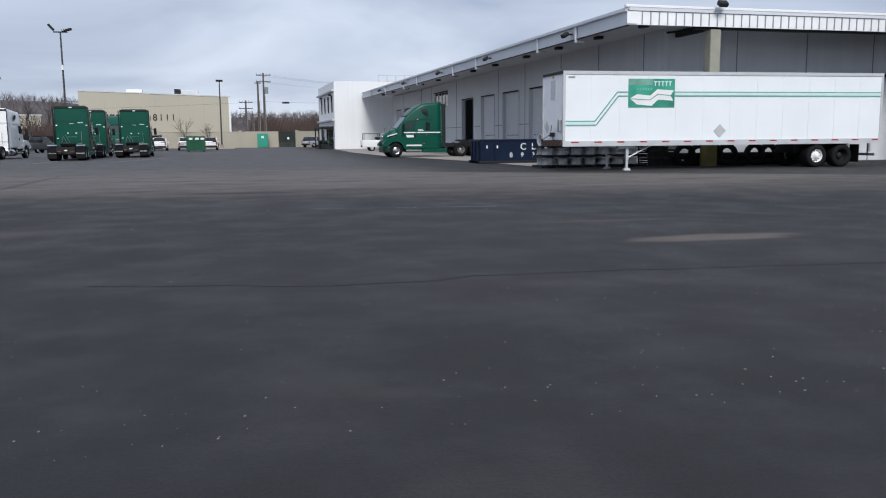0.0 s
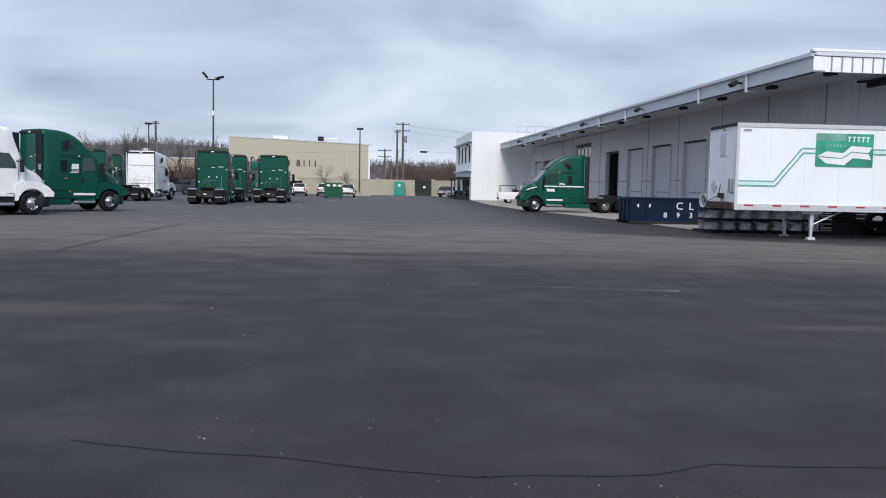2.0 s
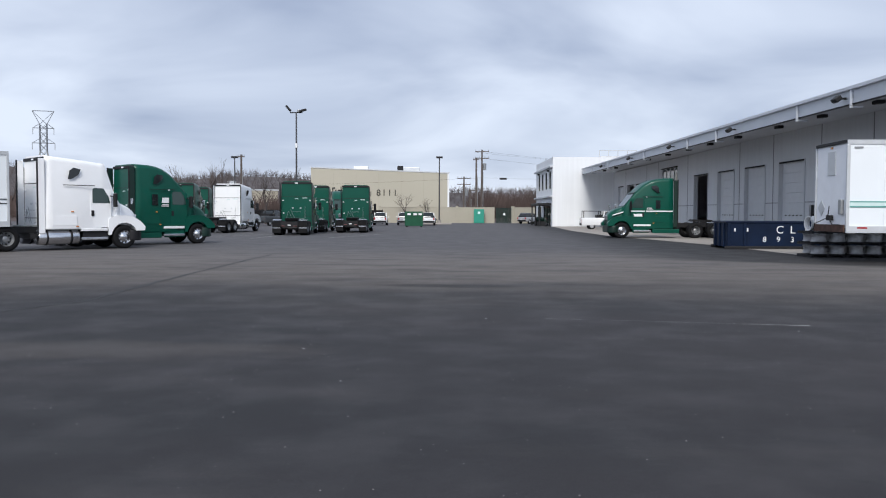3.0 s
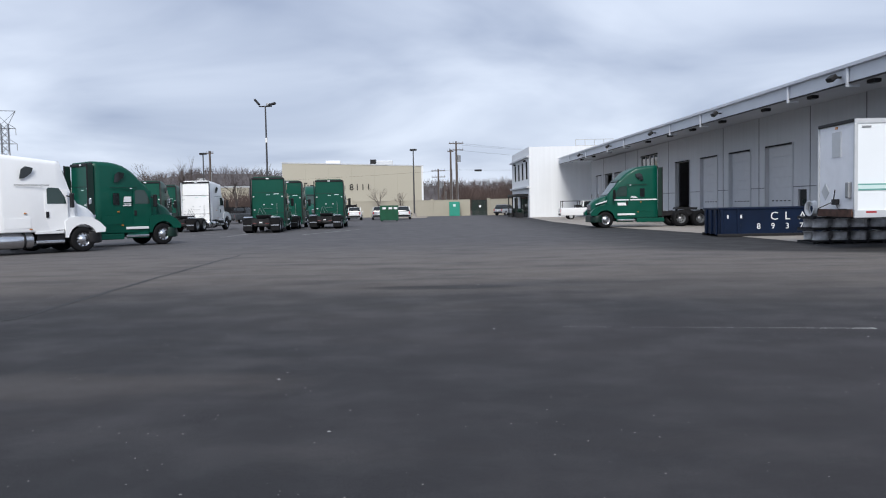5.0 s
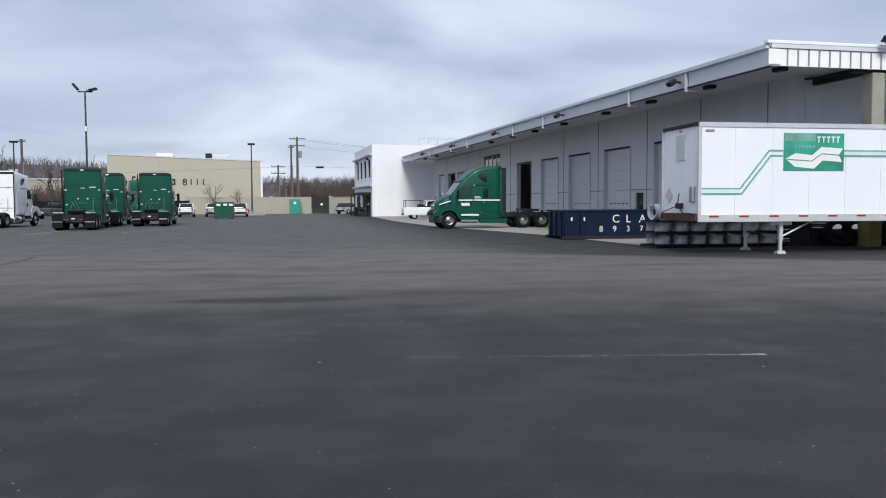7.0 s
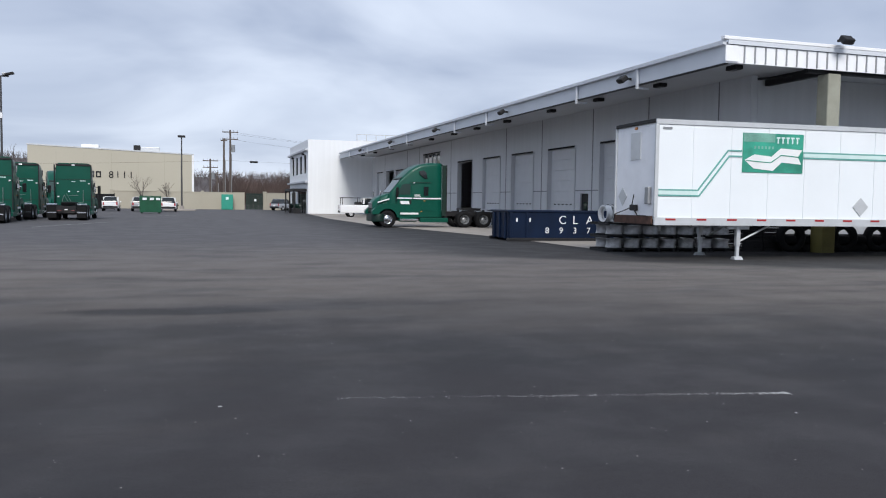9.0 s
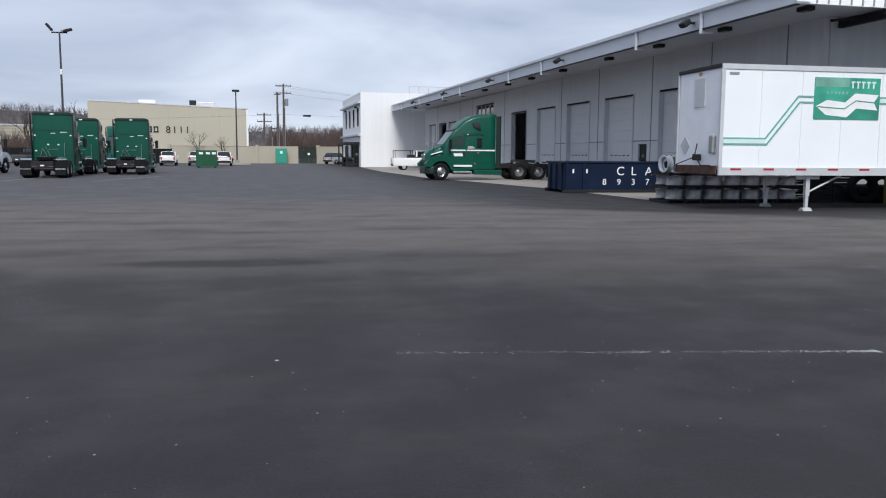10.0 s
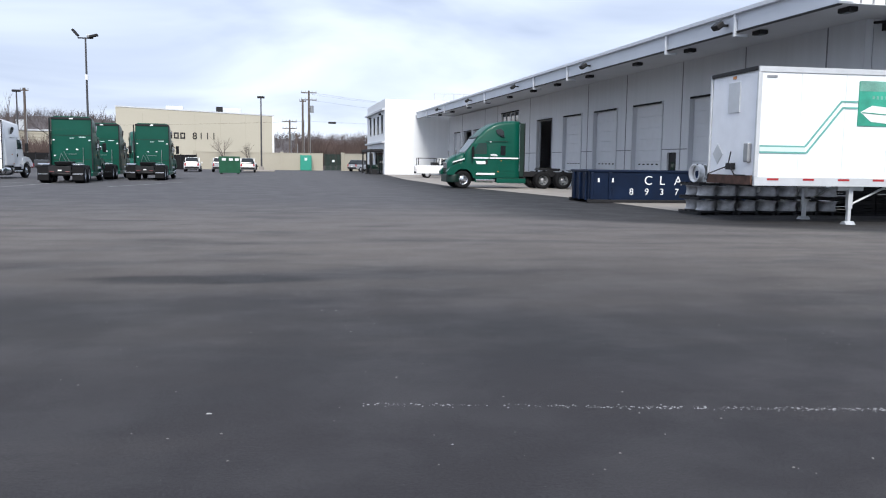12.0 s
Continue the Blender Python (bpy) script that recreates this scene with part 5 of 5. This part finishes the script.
for i in range(7):
    x = -23.4 + i * 1.12
    bm = bmesh.new()
    box(bm, x, x + 0.22, -0.07, -0.003, 5.15, 6.25 if i else 6.7)
    box(bm, x + 0.62, x + 0.84, -0.07, -0.003, 5.15, 6.25)
    box(bm, x + 0.225, x + 0.615, -0.07, -0.003, 6.0 if i else 6.45, 6.25 if i else 6.7)
    box(bm, x + 0.225, x + 0.615, -0.07, -0.003, 5.15, 5.38)
    part("sign_shape", bm, DARK, fw)
fw2 = thing("warehouse", "low pale building behind bare trees", "warehouse", pose(-62, 165, 0, 0, 0, 20))
part("wall", boxed(-16, 24, 0, 20, 0, 6.2), TAN_WALL, fw2)
part("roof", boxed(-16.2, 24.2, -0.2, 20, 6.2, 6.5), RAIL, fw2)
for i in range(9):
    part("clad_band", boxed(-16, 24, -0.06, -0.002, 0.4 + i * 0.65, 0.62 + i * 0.65), TAN, fw2)
part("roof_unit", boxed(14, 15.6, 2, 4, 6.5, 8.2), RAIL, fw2)


# ---- poles, wires, pylon ----
def lamp_post(x, y, h, heads, collar=False):
    t = thing("lamp_post", "tall dark steel yard light with floodlight heads" if heads else "tall dark square yard light pole", "lamp post", pose(x, y, 0))
    part("pole", rodded((0, 0, 0.5), (0, 0, h), 0.13, 0.085, 10), LAMP_POLE, t)
    part("base", rodded((0, 0, 0), (0, 0, 0.6), 0.32, 0.30, 14), CONCRETE, t)
    if collar:
        part("collar", rodded((0, 0, h * 0.695), (0, 0, h * 0.735), 0.15, 0.15, 10), DECAL_WHITE, t)
    if heads:
        part("cross_arm", boxed(-0.75, 0.75, -0.06, 0.06, h, h + 0.12), DARK, t)
        for x0, ry, dz in ((-0.75, 50, 0.45), (0.75, -15, 0.2)):
            part("lamp_head", box(bmesh.new(), -0.42, 0.42, -0.25, 0.25, -0.12, 0.12, 0.05, pose(x0 - (0.2 if x0 < 0 else -0.05), 0, h + 0.12 + dz, 0, ry, 0)), DARK, t)
        part("lamp_head", boxed(0.15, 0.6, -0.2, 0.3, h + 0.125, h + 0.4, 0.05), STEEL, t)
    else:
        part("lamp_head", boxed(-0.5, 0.5, -0.3, 0.3, h, h + 0.28, 0.05), DARK, t)


lamp_post(-19.75, 100.4, 13.5, True, True)
lamp_post(-3.75, 128.2, 10.0, False)
lamp_post(-35.3, 128.0, 10.0, False)


def utility_pole(x, y, h, arms, transformer=False, reach=1.2):
    t = thing("utility_pole", "weathered timber utility pole with cross arms", "utility pole", pose(x, y, 0), "utility poles")
    part("shaft", rodded((0, 0, 0), (0, 0, h), 0.22, 0.14, 10), WOOD_POLE, t)
    for k in range(arms):
        z = h - 0.4 - k * 1.1
        part("cross_arm", boxed(-reach, reach, -0.08, 0.08, z, z + 0.14), WOOD_POLE, t)
        for q in (-0.92 * reach, -0.4 * reach, 0.4 * reach, 0.92 * reach):
            part("insulator", rodded((q, 0, z + 0.14), (q, 0, z + 0.4), 0.05, 0.03, 6), STEEL, t)
    if transformer:
        part("transformer", rodded((0.45, 0, h - 3.4), (0.45, 0, h - 2.3), 0.28, 0.28, 12), STEEL, t)
    part("conduit", rodded((0.2, -0.18, 0), (0.2, -0.18, h * 0.7), 0.05, seg=6), STEEL, t)


utility_pole(2.9, 141, 12.3, 2, True)
utility_pole(1.95, 140, 10.9, 1, False, 0.5)
utility_pole(-0.2, 150, 8.2, 2, True)
utility_pole(-33.7, 126, 10.4, 1, False, 0.5)
utility_pole(0.9, 150, 6.0, 1)


def wire(a, c, sag, name="overhead_wire"):
    bm = bmesh.new()
    a, c = Vector(a), Vector(c)
    pts = [a.lerp(c, k / 12) - Vector((0, 0, sag * 4 * (k / 12) * (1 - k / 12))) for k in range(13)]
    for p, q in zip(pts, pts[1:]):
        rod(bm, p, q, 0.010, seg=4)
    tagged(part(name, bm, DARK), "thin dark overhead cable", "cable", group="overhead cables")


for dz, dx in ((0, -1.1), (0, 1.1), (-1.1, 0.5)):
    wire((2.9 + dx, 141, 11.9 + dz), (60, 168, 11.0 + dz), 1.0)
wire((2.9, 141, 7.6), (-70, 150, 6.4), 0.6)
wire((2.9, 141, 7.6), (60, 150, 7.8), 0.4)
t = thing("cable_closure", "dark cable splice closure on a wire", "closure", pose(6.5, 141.4, 7.45))
part("sleeve", rodded((-0.6, 0, 0), (0.6, 0, 0), 0.16, seg=8), DARK, t)


def pylon(x, y, h):
    t = thing("pylon", "grey steel lattice power pylon beyond the yard", "pylon", pose(x, y, 0, 0, 0, 20))

    def w(z):
        return 3.2 - 2.3 * min(1, z / (h * 0.62)) if z < h * 0.62 else 0.9

    lv = [h * k / 16 for k in range(15)]
    for s in ((1, 1), (1, -1), (-1, 1), (-1, -1)):
        bm = bmesh.new()
        for a, b in zip(lv, lv[1:]):
            rod(bm, (s[0] * w(a), s[1] * w(a), a), (s[0] * w(b), s[1] * w(b), b), 0.11, seg=4)
        part("leg", bm, STEEL, t)
    for q in range(4):
        bm = bmesh.new()
        c = [((-1, -1), (1, -1)), ((1, -1), (1, 1)), ((1, 1), (-1, 1)), ((-1, 1), (-1, -1))][q]
        for a, b in zip(lv, lv[1:]):
            rod(bm, (c[0][0] * w(a), c[0][1] * w(a), a), (c[1][0] * w(b), c[1][1] * w(b), b), 0.06, seg=4)
            rod(bm, (c[1][0] * w(a), c[1][1] * w(a), a), (c[0][0] * w(b), c[0][1] * w(b), b), 0.06, seg=4)
        part("lattice_face", bm, STEEL, t)
    for z, r in ((h * 0.70, 2.9), (h * 0.84, 2.7)):
        bm = bmesh.new()
        rod(bm, (-r, 0, z), (r, 0, z), 0.1, seg=4)
        for s in (-1, 1):
            rod(bm, (s * 0.9, 0, z + 1.3), (s * r, 0, z), 0.07, seg=4)
            rod(bm, (s * r, 0, z), (s * r, 0, z - 1.8), 0.09, seg=5)
        part("cross_arm", bm, STEEL, t)
    bm = bmesh.new()
    for s in (-1, 1):
        rod(bm, (s * 0.9, 0, lv[-1]), (s * 2.8, 0, h), 0.09, seg=4)
        rod(bm, (-s * 0.9, 0, lv[-1]), (s * 2.8, 0, h), 0.06, seg=4)
    rod(bm, (-2.8, 0, h), (2.8, 0, h), 0.1, seg=4)
    part("top_arm", bm, STEEL, t)


pylon(-119.5, 230, 30.0)


# ---- bare trees and wooded hills ----
def tree_mesh(seed, h, spread, levels=5, conifer=False):
    rnd = random.Random(seed)
    trunk, crown = bmesh.new(), bmesh.new()

    def grow(p, d, length, r, lev):
        q = p + d * length
        rod(trunk if lev == 0 else crown, p, q, r, r * 0.65, 5 if lev < 2 else 3)
        if lev >= levels:
            return
        for _ in range(3 if lev < 3 else 2):
            ax = Vector((rnd.uniform(-1, 1), rnd.uniform(-1, 1), rnd.uniform(-0.15, 0.5)))
            nd = (d + ax * spread * (0.6 + rnd.random() * 0.5)).normalized()
            if nd.z < 0.05:
                nd.z = 0.1
            grow(p + d * length * rnd.uniform(0.55, 1.0), nd, length * rnd.uniform(0.6, 0.82), r * 0.55, lev + 1)

    grow(Vector((0, 0, -0.05)), Vector((0, 0, 1)), h * 0.30, h * 0.02, 0)
    return trunk, crown


def tree(x, y, seed, h, spread, label):
    t = thing("tree", label, "tree", pose(x, y, 0, 0, 0, seed * 40), "bare trees")
    a, c = tree_mesh(seed, h, spread)
    part("trunk", a, BARK, t)
    part("crown", c, BARK, t, "leafless twigs")
    return t


t1 = tree(-9.6, 136.3, 1, 6.2, 0.75, "small bare winter tree before the tan warehouse")
t2 = tree(-5.8, 136.5, 2, 5.4, 0.6, "small bare winter tree before the tan warehouse")
t3 = tree(-28.0, 118, 3, 9.0, 0.85, "bare winter tree behind the parked cars")
t4 = tree(14.5, 150, 4, 9.5, 0.7, "bare winter tree beyond the boundary wall")
rnd = random.Random(8)
for k in range(46):
    src = (t1, t2, t3, t4)[k % 4]
    if k < 20:
        x, y, s = rnd.uniform(1, 34), rnd.uniform(150, 190), rnd.uniform(0.75, 1.15)
    else:
        x, y, s = rnd.uniform(-130, -34), rnd.uniform(150, 215), rnd.uniform(1.1, 1.7)
    c = copy_thing(src, pose(x, y, 0, 0, 0, rnd.uniform(0, 360)) @ Matrix.Scale(s, 4))
    c.scale = (s, s, s)
    tagged(c, "bare winter tree in the scrub beyond the yard", group="bare trees")


def hill(x0, x1, y, h0, h1, seed, depth=120):
    """A wooded ridge: sloping ground with a ragged skyline of bare crowns."""
    rnd = random.Random(seed)
    verts, faces = [], []
    n = 150
    for j in range(6):
        for i in range(n + 1):
            u = i / n
            f = j / 5
            hh = (h0 + (h1 - h0) * u) * (0.75 + 0.5 * noise.noise((u * 4, seed, 0.0))) * math.sin(f * math.pi / 2)
            verts.append((x0 + (x1 - x0) * u, y + depth * f, hh))
    for j in range(5):
        for i in range(n):
            a = j * (n + 1) + i
            faces.append((a, a + 1, a + n + 2, a + n + 1))
    for _ in range(5200):
        i = rnd.randrange(n); j = rnd.randrange(1, 5)
        p = Vector(verts[j * (n + 1) + i]).lerp(Vector(verts[(j + 1) * (n + 1) + i + 1]), rnd.random())
        p.x += rnd.uniform(-2, 2)
        hgt, wd = rnd.uniform(1.8, 4.6), rnd.uniform(0.10, 0.4)
        for s in range(5):
            lean = rnd.uniform(-1, 1) * 1.6
            b = len(verts)
            z0 = hgt * 0.15 * s
            verts += [(p.x - wd * 0.25, p.y, p.z - 0.6 + z0), (p.x + wd * 0.25, p.y, p.z - 0.6 + z0), (p.x + lean, p.y + rnd.uniform(-1, 1), p.z + z0 + hgt * 0.45)]
            faces.append((b, b + 1, b + 2))
    me = bpy.data.meshes.new("woods")
    me.from_pydata(verts, [], faces)
    return me


stuff("wooded_hill", hill(-420, -20, 300, 34, 24, 2), HILL, "far hillside covered in bare winter woods", "hill")
stuff("wooded_hill", hill(-60, 320, 320, 14, 22, 3), HILL, "far low ridge covered in bare winter woods", "hill")
stuff("scrub", hill(2, 70, 152, 3.0, 3.4, 6, 30), SCRUB, "brown leafless scrub beyond the boundary wall", "scrub")
stuff("scrub", hill(-150, -34, 140, 2.6, 2.2, 7, 40), SCRUB, "brown leafless scrub behind the yard", "scrub")
